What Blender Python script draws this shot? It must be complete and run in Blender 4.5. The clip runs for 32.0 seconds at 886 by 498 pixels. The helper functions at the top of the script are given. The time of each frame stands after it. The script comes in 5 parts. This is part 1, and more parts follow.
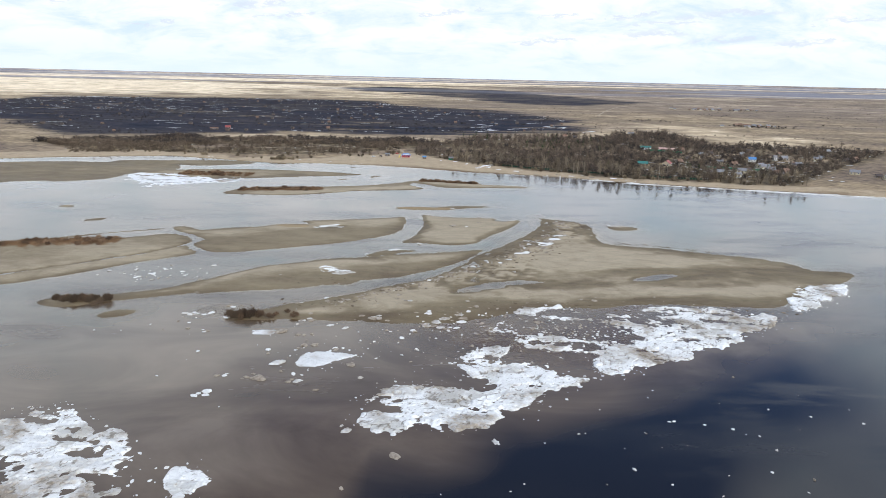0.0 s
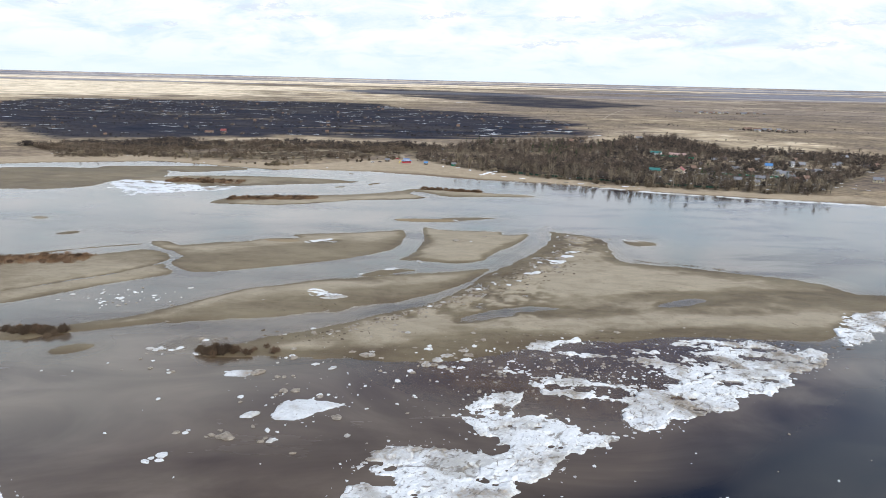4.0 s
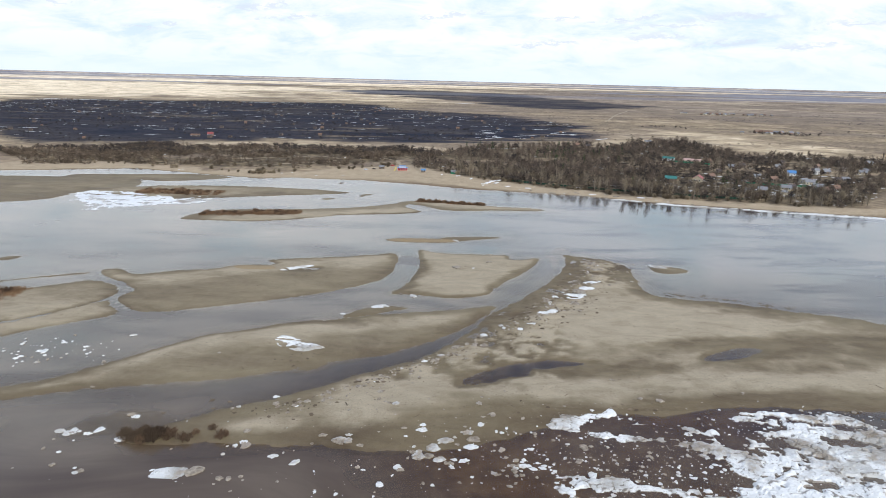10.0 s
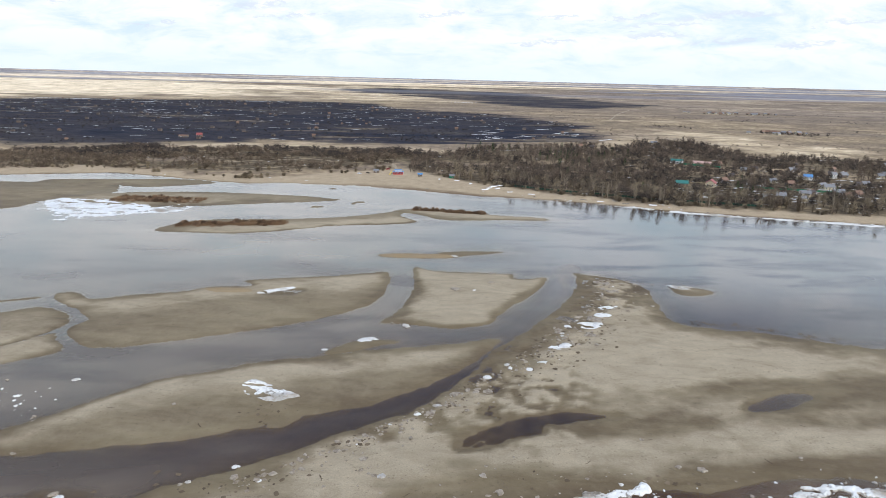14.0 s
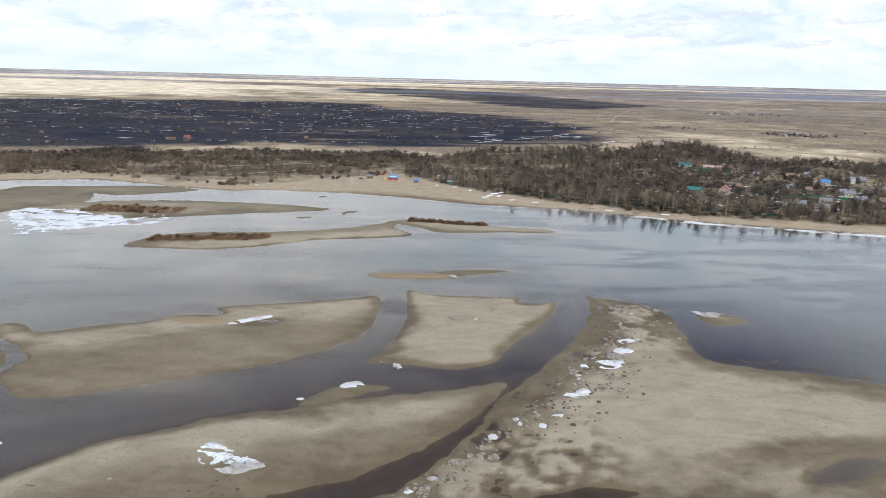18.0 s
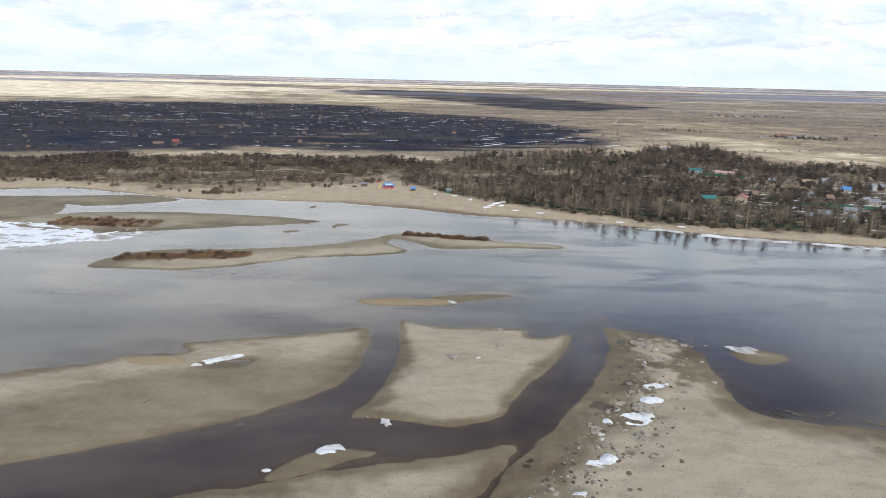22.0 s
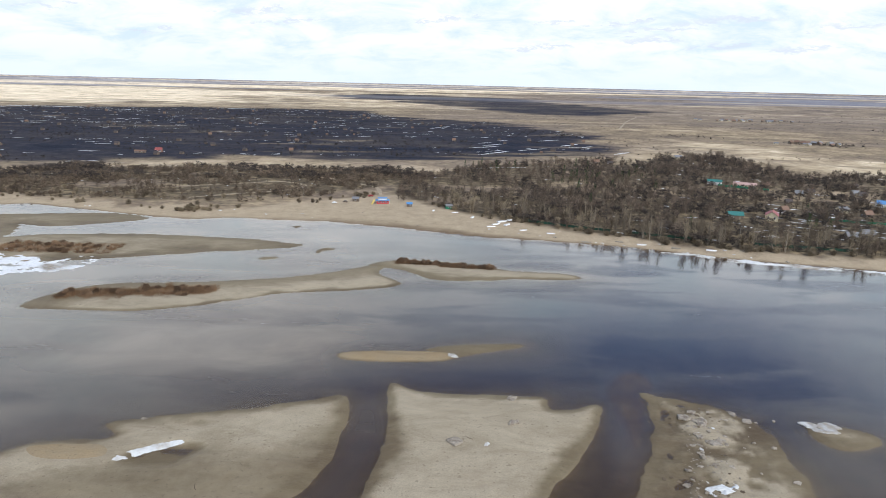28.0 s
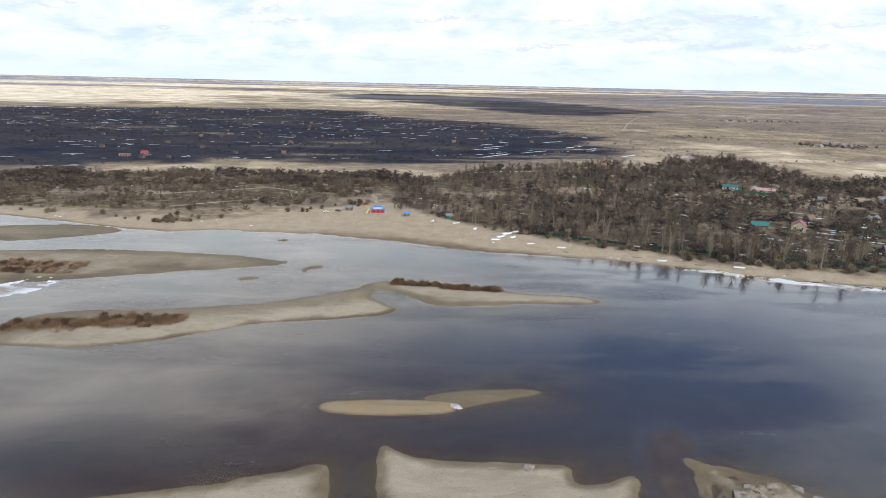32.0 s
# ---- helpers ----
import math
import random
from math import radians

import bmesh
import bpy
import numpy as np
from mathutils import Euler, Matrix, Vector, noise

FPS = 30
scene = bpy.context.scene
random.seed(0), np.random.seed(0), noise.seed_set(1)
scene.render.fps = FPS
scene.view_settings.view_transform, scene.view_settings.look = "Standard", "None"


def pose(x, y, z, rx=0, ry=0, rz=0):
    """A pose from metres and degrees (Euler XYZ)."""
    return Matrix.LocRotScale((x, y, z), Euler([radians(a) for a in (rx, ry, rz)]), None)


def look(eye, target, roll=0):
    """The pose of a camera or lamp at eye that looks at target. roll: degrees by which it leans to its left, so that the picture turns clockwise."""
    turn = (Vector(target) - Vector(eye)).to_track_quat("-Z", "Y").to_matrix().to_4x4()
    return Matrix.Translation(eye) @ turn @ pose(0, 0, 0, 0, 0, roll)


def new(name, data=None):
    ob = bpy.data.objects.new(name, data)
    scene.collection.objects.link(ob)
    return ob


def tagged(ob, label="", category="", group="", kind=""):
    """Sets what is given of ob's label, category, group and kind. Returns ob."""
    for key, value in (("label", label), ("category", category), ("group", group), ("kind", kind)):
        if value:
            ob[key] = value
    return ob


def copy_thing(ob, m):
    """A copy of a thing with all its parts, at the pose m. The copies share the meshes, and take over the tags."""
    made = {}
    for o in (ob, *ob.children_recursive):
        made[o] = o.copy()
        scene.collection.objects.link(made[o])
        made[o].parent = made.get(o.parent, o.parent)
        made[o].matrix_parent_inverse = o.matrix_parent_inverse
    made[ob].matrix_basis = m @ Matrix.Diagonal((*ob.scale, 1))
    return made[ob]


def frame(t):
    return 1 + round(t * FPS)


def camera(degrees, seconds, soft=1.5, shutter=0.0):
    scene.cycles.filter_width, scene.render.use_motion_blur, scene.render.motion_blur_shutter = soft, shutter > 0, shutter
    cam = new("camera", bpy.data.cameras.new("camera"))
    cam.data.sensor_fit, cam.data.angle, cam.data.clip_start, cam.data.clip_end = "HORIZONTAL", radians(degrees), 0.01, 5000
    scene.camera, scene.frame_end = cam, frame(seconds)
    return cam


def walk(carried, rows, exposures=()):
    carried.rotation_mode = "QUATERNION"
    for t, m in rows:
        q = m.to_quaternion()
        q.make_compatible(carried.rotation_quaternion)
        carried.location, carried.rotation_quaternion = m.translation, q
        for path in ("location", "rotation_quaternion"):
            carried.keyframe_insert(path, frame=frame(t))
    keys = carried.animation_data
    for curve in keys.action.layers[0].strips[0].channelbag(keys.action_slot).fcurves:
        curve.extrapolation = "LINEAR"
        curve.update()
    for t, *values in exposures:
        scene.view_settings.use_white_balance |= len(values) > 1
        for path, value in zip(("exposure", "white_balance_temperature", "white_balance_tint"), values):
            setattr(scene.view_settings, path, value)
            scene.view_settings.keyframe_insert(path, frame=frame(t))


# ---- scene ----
import functools

cam = camera(70, 32.0, 0.65)


def flown(t, x, y, z, dip, roll, heading):
    a, c = radians(dip), radians(heading)
    aim = (x + math.sin(c) * math.cos(a), y + math.cos(c) * math.cos(a), z - math.sin(a))
    return t, look((x, y, z), aim, roll)


# seconds, place, degrees below level, lean, heading
FLIGHT = [
    (0, 0.00, -0.00, 100.00, 15.456, 1.345, -0.076),
    (6, -0.63, 53.42, 99.45, 15.215, 1.438, -0.286),
    (9, -0.65, 81.45, 99.84, 15.217, 1.455, -0.211),
    (13, -0.33, 119.31, 100.24, 15.362, 1.458, -0.102),
    (19, -0.15, 175.09, 100.49, 15.380, 1.446, 0.159),
    (23, 0.54, 211.70, 100.67, 15.191, 1.389, 0.169),
    (28, 0.66, 256.72, 100.98, 14.924, 1.355, 0.174),
    (32, -0.00, 295.53, 101.03, 14.964, 1.293, 0.239),
]
walk(cam, [flown(*row) for row in FLIGHT])

# ---- light ----
SUN_DIR = Vector((0.45, -0.55, 0.62)).normalized()      # towards the sun
scene.view_settings.exposure = -0.15
world = bpy.data.worlds.new("sky")
scene.world = world
world.use_nodes = True


def N(nt, kind, ins=None):
    n = nt.nodes.new(kind)
    for k, val in (ins or {}).items():
        if isinstance(val, bpy.types.NodeSocket):
            nt.links.new(val, n.inputs[k])
        else:
            n.inputs[k].default_value = val
    return n


def calc(nt, op, a, b=0.0, c=0.0, clamp=False):
    n = N(nt, "ShaderNodeMath", {0: a, 1: b, 2: c})
    n.operation, n.use_clamp = op, clamp
    return n.outputs[0]


def ramp(nt, fac, stops):
    n = N(nt, "ShaderNodeValToRGB", {"Fac": fac})
    e = n.color_ramp.elements
    while len(e) < len(stops):
        e.new(0.5)
    for el, (p, col) in zip(e, stops):
        el.position, el.color = p, (*col, 1) if len(col) == 3 else col
    return n.outputs[0]


def blend(nt, fac, a, b):
    n = N(nt, "ShaderNodeMix", {0: fac})
    n.data_type = "RGBA"
    for k, val in ((6, a), (7, b)):
        if isinstance(val, bpy.types.NodeSocket):
            nt.links.new(val, n.inputs[k])
        else:
            n.inputs[k].default_value = (*val, 1)
    return n.outputs[2]


def fuzz(nt, vec, scale, detail=4.0, rough=0.55, stretch=None, dist=0.0):
    if stretch:
        mul = N(nt, "ShaderNodeVectorMath", {0: vec, 1: stretch})
        mul.operation = "MULTIPLY"
        vec = mul.outputs[0]
    return N(nt, "ShaderNodeTexNoise", {"Vector": vec, "Scale": scale, "Detail": detail, "Roughness": rough, "Distortion": dist}).outputs[0]


def make_sky():
    nt = world.node_tree
    nt.nodes.clear()
    tex = N(nt, "ShaderNodeTexSky")
    tex.sky_type, tex.sun_disc = "NISHITA", False
    tex.sun_elevation, tex.sun_rotation = math.asin(SUN_DIR.z), math.atan2(SUN_DIR.x, SUN_DIR.y)
    tex.air_density, tex.dust_density, tex.ozone_density = 1.0, 1.5, 1.5
    sky = tex.outputs[0]
    d = N(nt, "ShaderNodeTexCoord").outputs["Generated"]
    s = N(nt, "ShaderNodeSeparateXYZ", {0: d})
    high = calc(nt, "MAXIMUM", s.outputs[2], 0.0)
    up = calc(nt, "ADD", high, 0.32)
    p = N(nt, "ShaderNodeCombineXYZ", {0: calc(nt, "DIVIDE", s.outputs[0], up), 1: calc(nt, "DIVIDE", s.outputs[1], up), 2: 0.3}).outputs[0]
    big = fuzz(nt, p, 1.1, 5.0, 0.5, None, 0.3)
    small = fuzz(nt, p, 4.0, 6.0, 0.6)
    ragged = calc(nt, "ADD", calc(nt, "MULTIPLY", calc(nt, "SUBTRACT", big, 0.5), 0.85), calc(nt, "MULTIPLY", calc(nt, "SUBTRACT", small, 0.5), 0.35))
    # closed low clouds, opening out above twenty degrees and sooner in the east, with a bank beyond
    side = calc(nt, "DIVIDE", s.outputs[0], calc(nt, "MAXIMUM", s.outputs[1], 0.05))
    slant = N(nt, "ShaderNodeMapRange", {0: side, 1: -0.40, 2: 0.42, 3: -0.10, 4: 0.045}).outputs[0]
    closed = N(nt, "ShaderNodeMapRange", {0: calc(nt, "ADD", high, slant), 1: 0.28, 2: 0.46, 3: 0.90, 4: 0.05}).outputs[0]
    bank = N(nt, "ShaderNodeMapRange", {0: calc(nt, "MULTIPLY", calc(nt, "SUBTRACT", side, 0.45), calc(nt, "SUBTRACT", high, 0.25)), 1: 0.005, 2: 0.05, 3: 0.0, 4: 0.42}).outputs[0]
    cover = calc(nt, "ADD", calc(nt, "ADD", closed, bank), ragged)
    cloud = ramp(nt, cover, [(0.30, (0, 0, 0)), (0.72, (1, 1, 1))])
    soft = ramp(nt, fuzz(nt, p, 3.6, 8.0, 0.62, (1.0, 1.3, 1), 0.4), [(0.36, (8.5, 9.9, 10.4)), (0.46, (10.2, 10.9, 11.0)), (0.56, (11.7, 11.8, 11.7))])
    low_air = N(nt, "ShaderNodeMapRange", {0: high, 1: 0.004, 2: 0.05, 3: 0.75, 4: 0.0})
    shade = blend(nt, low_air.outputs[0], soft, (9.9, 10.9, 11.1))
    # flat grey-violet bases of single clouds: bearing, height, half width, half height
    wob = calc(nt, "SUBTRACT", fuzz(nt, p, 11.0, 7.0, 0.68), 0.5)
    bearing = calc(nt, "ADD", calc(nt, "DIVIDE", s.outputs[0], calc(nt, "MAXIMUM", s.outputs[1], 0.05)), calc(nt, "MULTIPLY", wob, 0.30))
    height = calc(nt, "ADD", high, calc(nt, "MULTIPLY", wob, 0.045))
    base = 0.0
    for a, h, w, k in ((-0.288, 0.0895, 0.034, 0.0065), (-0.245, 0.077, 0.035, 0.003), (-0.60, 0.080, 0.05, 0.003), (0.33, 0.0775, 0.06, 0.0045), (0.43, 0.0885, 0.08, 0.006), (0.25, 0.084, 0.035, 0.004),
                       (0.60, 0.078, 0.07, 0.005), (0.155, 0.085, 0.025, 0.004), (-0.01, 0.087, 0.04, 0.003), (0.32, 0.063, 0.06, 0.005), (0.42, 0.055, 0.05, 0.005), (0.15, 0.051, 0.05, 0.0035), (0.53, 0.05, 0.05, 0.005), (-0.46, 0.056, 0.045, 0.0025)):
        du = calc(nt, "MULTIPLY_ADD", bearing, 1 / w, -a / w)
        dv = calc(nt, "MULTIPLY_ADD", height, 1 / k, -h / k)
        r2 = calc(nt, "ADD", calc(nt, "MULTIPLY", du, du), calc(nt, "MULTIPLY", dv, dv))
        base = calc(nt, "MAXIMUM", base, calc(nt, "SUBTRACT", 1.0, r2))
    base = N(nt, "ShaderNodeMapRange", {0: base, 1: 0.0, 2: 1.0, 3: 0.0, 4: 0.8}).outputs[0]
    shade = blend(nt, base, shade, (8.7, 9.2, 10.1))
    # sunlit flanks of the clouds higher up
    rise = N(nt, "ShaderNodeMapRange", {0: high, 1: 0.10, 2: 0.26, 3: 1.0, 4: 1.7})
    glow = N(nt, "ShaderNodeVectorMath", {0: rise.outputs[0], 1: (0.96, 1.0, 1.07)})
    glow.operation = "MULTIPLY"
    shade = N(nt, "ShaderNodeVectorMath", {0: shade, 1: glow.outputs[0]})
    shade.operation = "MULTIPLY"
    shade = shade.outputs[0]
    lift = N(nt, "ShaderNodeMix", {0: 1.0})
    lift.data_type, lift.blend_type = "RGBA", "MULTIPLY"
    nt.links.new(sky, lift.inputs[6])
    lift.inputs[7].default_value = (1.55, 1.85, 2.35, 1)
    col = blend(nt, cloud, lift.outputs[2], shade)
    bg = N(nt, "ShaderNodeBackground", {"Color": col, "Strength": 0.1})
    out = N(nt, "ShaderNodeOutputWorld")
    nt.links.new(bg.outputs[0], out.inputs[0])


make_sky()
lamp = new("sun", bpy.data.lights.new("sun", "SUN"))
lamp.data.energy, lamp.data.angle, lamp.data.color = 3.0, radians(0.6), (1.0, 0.975, 0.94)
lamp.matrix_world = look(SUN_DIR * 50, (0, 0, 0))


# ---- materials ----
def material(name, rough=0.9):
    m = bpy.data.materials.new(name)
    m.use_nodes = True
    nt = m.node_tree
    b = nt.nodes["Principled BSDF"]
    b.inputs["Roughness"].default_value = rough
    b.inputs["Specular IOR Level"].default_value = 0.06
    return m, nt, b


def place_of(nt):
    return N(nt, "ShaderNodeNewGeometry").outputs["Position"]


def attr(nt, name):
    n = N(nt, "ShaderNodeAttribute")
    n.attribute_name = name
    return n.outputs["Fac"]


def bumped(nt, b, height, strength, distance):
    n = N(nt, "ShaderNodeBump", {"Height": height, "Strength": strength, "Distance": distance})
    nt.links.new(n.outputs[0], b.inputs["Normal"])


def sand_material(name="river_sand", tint=(1.0, 1.0, 1.0)):
    m, nt, b = material(name, 0.9)
    p = place_of(nt)
    dry = attr(nt, "dry")
    big, mid, fine = fuzz(nt, p, 0.035, 5, 0.6, (0.5, 1, 1), 0.6), fuzz(nt, p, 0.35, 5, 0.65), fuzz(nt, p, 2.2, 4, 0.7)
    mix = calc(nt, "ADD", dry, calc(nt, "MULTIPLY", calc(nt, "SUBTRACT", mid, 0.5), 0.55), 0, True)
    wet_c = ramp(nt, big, [(0.3, (0.092, 0.066, 0.040)), (0.5, (0.142, 0.109, 0.065)), (0.7, (0.192, 0.155, 0.095))])
    dry_c = ramp(nt, fine, [(0.25, (0.275, 0.227, 0.157)), (0.75, (0.395, 0.335, 0.238))])
    dry_c = N(nt, "ShaderNodeVectorMath", {0: dry_c, 1: tint})
    dry_c.operation = "MULTIPLY"
    dry_c = dry_c.outputs[0]
    pale = ramp(nt, fuzz(nt, p, 0.055, 6, 0.65, (0.6, 1, 1), 1.2), [(0.45, (0, 0, 0)), (0.62, (0.5, 0.5, 0.5))])
    dry_c = blend(nt, pale, dry_c, (0.25, 0.205, 0.14))
    drift = ramp(nt, fuzz(nt, p, 0.12, 7, 0.68, (0.4, 1, 1), 1.2), [(0.34, (0.86, 0.85, 0.83)), (0.50, (1, 1, 1)), (0.66, (1.07, 1.06, 1.05))])
    col = N(nt, "ShaderNodeVectorMath", {0: blend(nt, mix, wet_c, dry_c), 1: drift})
    col.operation = "MULTIPLY"
    col = col.outputs[0]
    spots = ramp(nt, fuzz(nt, p, 0.9, 3, 0.5), [(0.30, (1, 1, 1)), (0.36, (0, 0, 0))])
    col = blend(nt, calc(nt, "MULTIPLY", spots, 0.35), col, (0.085, 0.065, 0.045))
    crumbs = ramp(nt, fuzz(nt, p, 0.42, 5, 0.75, (0.6, 1, 1), 0.9), [(0.62, (0,) * 3), (0.70, (0.55,) * 3)])
    scuffed = ramp(nt, fuzz(nt, p, 0.03, 4, 0.6), [(0.46, (0,) * 3), (0.58, (1,) * 3)])
    col = blend(nt, calc(nt, "MULTIPLY", crumbs, scuffed), col, (0.115, 0.09, 0.062))
    nt.links.new(col, b.inputs["Base Color"])
    nt.links.new(ramp(nt, mix, [(0.0, (0.55,) * 3), (0.5, (0.92,) * 3)]), b.inputs["Roughness"])
    bumped(nt, b, calc(nt, "ADD", mid, calc(nt, "MULTIPLY", fine, 0.35)), 0.7, 0.5)
    return m


def ground_material():
    m, nt, b = material("ground_cover", 0.95)
    p = place_of(nt)
    a, c, d = fuzz(nt, p, 0.016, 9, 0.74, (0.9, 1, 1), 0.5), fuzz(nt, p, 0.11, 5, 0.65), fuzz(nt, p, 0.8, 4, 0.7)
    grass = ramp(nt, c, [(0.34, (0.07, 0.054, 0.038)), (0.48, (0.195, 0.148, 0.090)), (0.64, (0.37, 0.288, 0.165))])
    far = ramp(nt, a, [(0.38, (0.10, 0.078, 0.062)), (0.50, (0.26, 0.195, 0.13)), (0.62, (0.47, 0.36, 0.235))])
    col = blend(nt, 0.5, grass, far)
    zone = ramp(nt, fuzz(nt, p, 0.0045, 6, 0.62, (0.55, 1, 1), 0.5), [(0.46, (0, 0, 0)), (0.58, (1, 1, 1))])
    col = blend(nt, calc(nt, "MULTIPLY", zone, 0.7), col, ramp(nt, c, [(0.35, (0.065, 0.05, 0.045)), (0.65, (0.21, 0.156, 0.115))]))
    straw = ramp(nt, a, [(0.36, (0.33, 0.248, 0.155)), (0.50, (0.54, 0.425, 0.275)), (0.66, (0.83, 0.70, 0.50))])
    speck = calc(nt, "MULTIPLY", calc(nt, "SUBTRACT", fuzz(nt, p, 0.045, 6, 0.75), 0.5), 1.6)
    field = attr(nt, "straw")
    field = calc(nt, "MULTIPLY", field, calc(nt, "ADD", calc(nt, "MULTIPLY_ADD", zone, -0.5, 1.1), speck), 0, True)
    col = blend(nt, field, col, straw)
    moor = ramp(nt, fuzz(nt, p, 0.03, 8, 0.75, (0.5, 1, 1)), [(0.36, (0.065, 0.055, 0.055)), (0.50, (0.165, 0.128, 0.105)), (0.64, (0.32, 0.25, 0.185))])
    col = blend(nt, attr(nt, "heath"), col, moor)
    pale_field = ramp(nt, a, [(0.36, (0.50, 0.39, 0.26)), (0.50, (0.80, 0.66, 0.46)), (0.64, (0.90, 0.77, 0.57))])
    col = blend(nt, attr(nt, "cream"), col, pale_field)
    # dark garden plots, with the cloud shade over them put into the colour
    plot_shade = ramp(nt, fuzz(nt, p, 0.035, 9, 0.8), [(0.44, (0.006, 0.009, 0.020)), (0.56, (0.016, 0.019, 0.034)), (0.63, (0.04, 0.038, 0.042)), (0.72, (0.10, 0.082, 0.068))])
    col = blend(nt, attr(nt, "shaded_plots"), col, plot_shade)
    # distance haze is mixed into the far ground as blue-grey colour
    col = blend(nt, attr(nt, "hazy_farwood"), col, (0.20, 0.235, 0.31))
    floor_c = ramp(nt, c, [(0.3, (0.045, 0.035, 0.025)), (0.52, (0.12, 0.092, 0.058)), (0.70, (0.27, 0.205, 0.12))])
    col = blend(nt, attr(nt, "litter"), col, floor_c)
    beach = ramp(nt, calc(nt, "ADD", calc(nt, "MULTIPLY", d, 0.5), calc(nt, "MULTIPLY", c, 0.5)), [(0.25, (0.22, 0.165, 0.105)), (0.72, (0.46, 0.37, 0.25))])
    col = blend(nt, attr(nt, "sandy"), col, beach)
    mud = ramp(nt, c, [(0.3, (0.085, 0.054, 0.033)), (0.55, (0.15, 0.103, 0.064)), (0.72, (0.20, 0.152, 0.10))])
    col = blend(nt, attr(nt, "bed"), col, mud)
    nt.links.new(col, b.inputs["Base Color"])
    bumped(nt, b, d, 0.4, 0.5)
    return m


def water_material():
    m = bpy.data.materials.new("river_water")
    m.use_nodes = True
    nt = m.node_tree
    nt.nodes.clear()
    p = place_of(nt)
    silt = ramp(nt, fuzz(nt, p, 0.02, 5, 0.6, (0.5, 1, 1), 1.5), [(0.3, (0.062, 0.044, 0.029)), (0.5, (0.100, 0.074, 0.051)), (0.7, (0.148, 0.115, 0.082))])
    clean = N(nt, "ShaderNodeMapRange", {0: attr(nt, "depth"), 1: 1.5, 2: 2.8})
    murky = blend(nt, attr(nt, "murk"), (0.020, 0.013, 0.011), silt)
    body_c = blend(nt, clean.outputs[0], murky, (0.008, 0.008, 0.010))
    # slate: blue sky shine of rippled water, added as body colour
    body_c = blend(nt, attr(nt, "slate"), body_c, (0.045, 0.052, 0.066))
    # calm sheets and ruffled streaks drawn out by the current
    drawn = fuzz(nt, p, 0.036, 7, 0.66, (0.28, 1.0, 1), 0.35)
    ruffled = ramp(nt, drawn, [(0.47, (0,) * 3), (0.53, (0.55,) * 3), (0.64, (1,) * 3)])
    rip = calc(nt, "ADD", fuzz(nt, p, 0.16, 3, 0.55, (0.45, 1, 1), 0.6), calc(nt, "MULTIPLY", fuzz(nt, p, 0.05, 3, 0.5), 0.8))
    bump = N(nt, "ShaderNodeBump", {"Height": rip, "Strength": calc(nt, "MULTIPLY_ADD", ruffled, 0.016, 0.004), "Distance": 0.35}).outputs[0]
    sheen = calc(nt, "MULTIPLY_ADD", ruffled, 0.24, 0.06)
    body = N(nt, "ShaderNodeBsdfDiffuse", {"Color": body_c})
    clear = N(nt, "ShaderNodeBsdfTransparent", {"Color": (0.80, 0.73, 0.63, 1)})
    thick = calc(nt, "SUBTRACT", 1.0, calc(nt, "EXPONENT", calc(nt, "MULTIPLY", attr(nt, "depth"), calc(nt, "MULTIPLY_ADD", attr(nt, "murk"), -3.0, -1.2))))
    under = N(nt, "ShaderNodeMixShader", {0: thick, 1: clear.outputs[0], 2: body.outputs[0]})
    gloss = N(nt, "ShaderNodeBsdfGlossy", {"Color": (1, 1, 1, 1), "Roughness": sheen, "Normal": bump})
    fres = N(nt, "ShaderNodeFresnel", {"IOR": 1.33, "Normal": bump})
    top = N(nt, "ShaderNodeMixShader", {0: fres.outputs[0], 1: under.outputs[0], 2: gloss.outputs[0]})
    out = N(nt, "ShaderNodeOutputMaterial")
    nt.links.new(top.outputs[0], out.inputs[0])
    return m


def ice_material(name, clean, dirt_amount, cracked=False):
    m, nt, b = material(name, 0.55)
    p = place_of(nt)
    a, c, e = fuzz(nt, p, 0.05, 5, 0.6, None, 0.5), fuzz(nt, p, 0.7, 5, 0.65), fuzz(nt, p, 0.28, 6, 0.7, (0.55, 1, 1), 1.0)
    white = ramp(nt, c, [(0.3, tuple(0.80 * k for k in clean)), (0.65, clean)])
    dirt = ramp(nt, c, [(0.3, (0.13, 0.10, 0.072)), (0.7, (0.40, 0.35, 0.28))])
    where = ramp(nt, calc(nt, "ADD", a, calc(nt, "MULTIPLY", c, 0.35)), [(0.70 - dirt_amount, (0, 0, 0)), (0.86 - dirt_amount, (1, 1, 1))])
    col = blend(nt, where, white, dirt)
    if cracked:
        old = ramp(nt, calc(nt, "ADD", calc(nt, "MULTIPLY", attr(nt, "plate"), 0.6), calc(nt, "MULTIPLY", e, 0.6)), [(0.30, (0.75,) * 3), (0.40, (0.20,) * 3), (0.50, (0,) * 3)])
        col = blend(nt, old, col, (0.40, 0.385, 0.345))
        seam = ramp(nt, calc(nt, "ADD", attr(nt, "rim"), calc(nt, "MULTIPLY", calc(nt, "SUBTRACT", e, 0.5), 0.7)), [(0.0, (0.8,) * 3), (0.08, (0,) * 3)])
        col = blend(nt, seam, col, (0.15, 0.125, 0.095))
    grit = ramp(nt, fuzz(nt, p, 1.1, 4, 0.6, (1, 1.6, 1), 0.8), [(0.30, (0.85, 0.85, 0.85)), (0.39, (0, 0, 0))])
    col = blend(nt, grit, col, (0.27, 0.24, 0.20))
    nt.links.new(col, b.inputs["Base Color"])
    bumped(nt, b, calc(nt, "ADD", c, fuzz(nt, p, 2.4, 4, 0.6)), 0.9, 0.35)
    return m


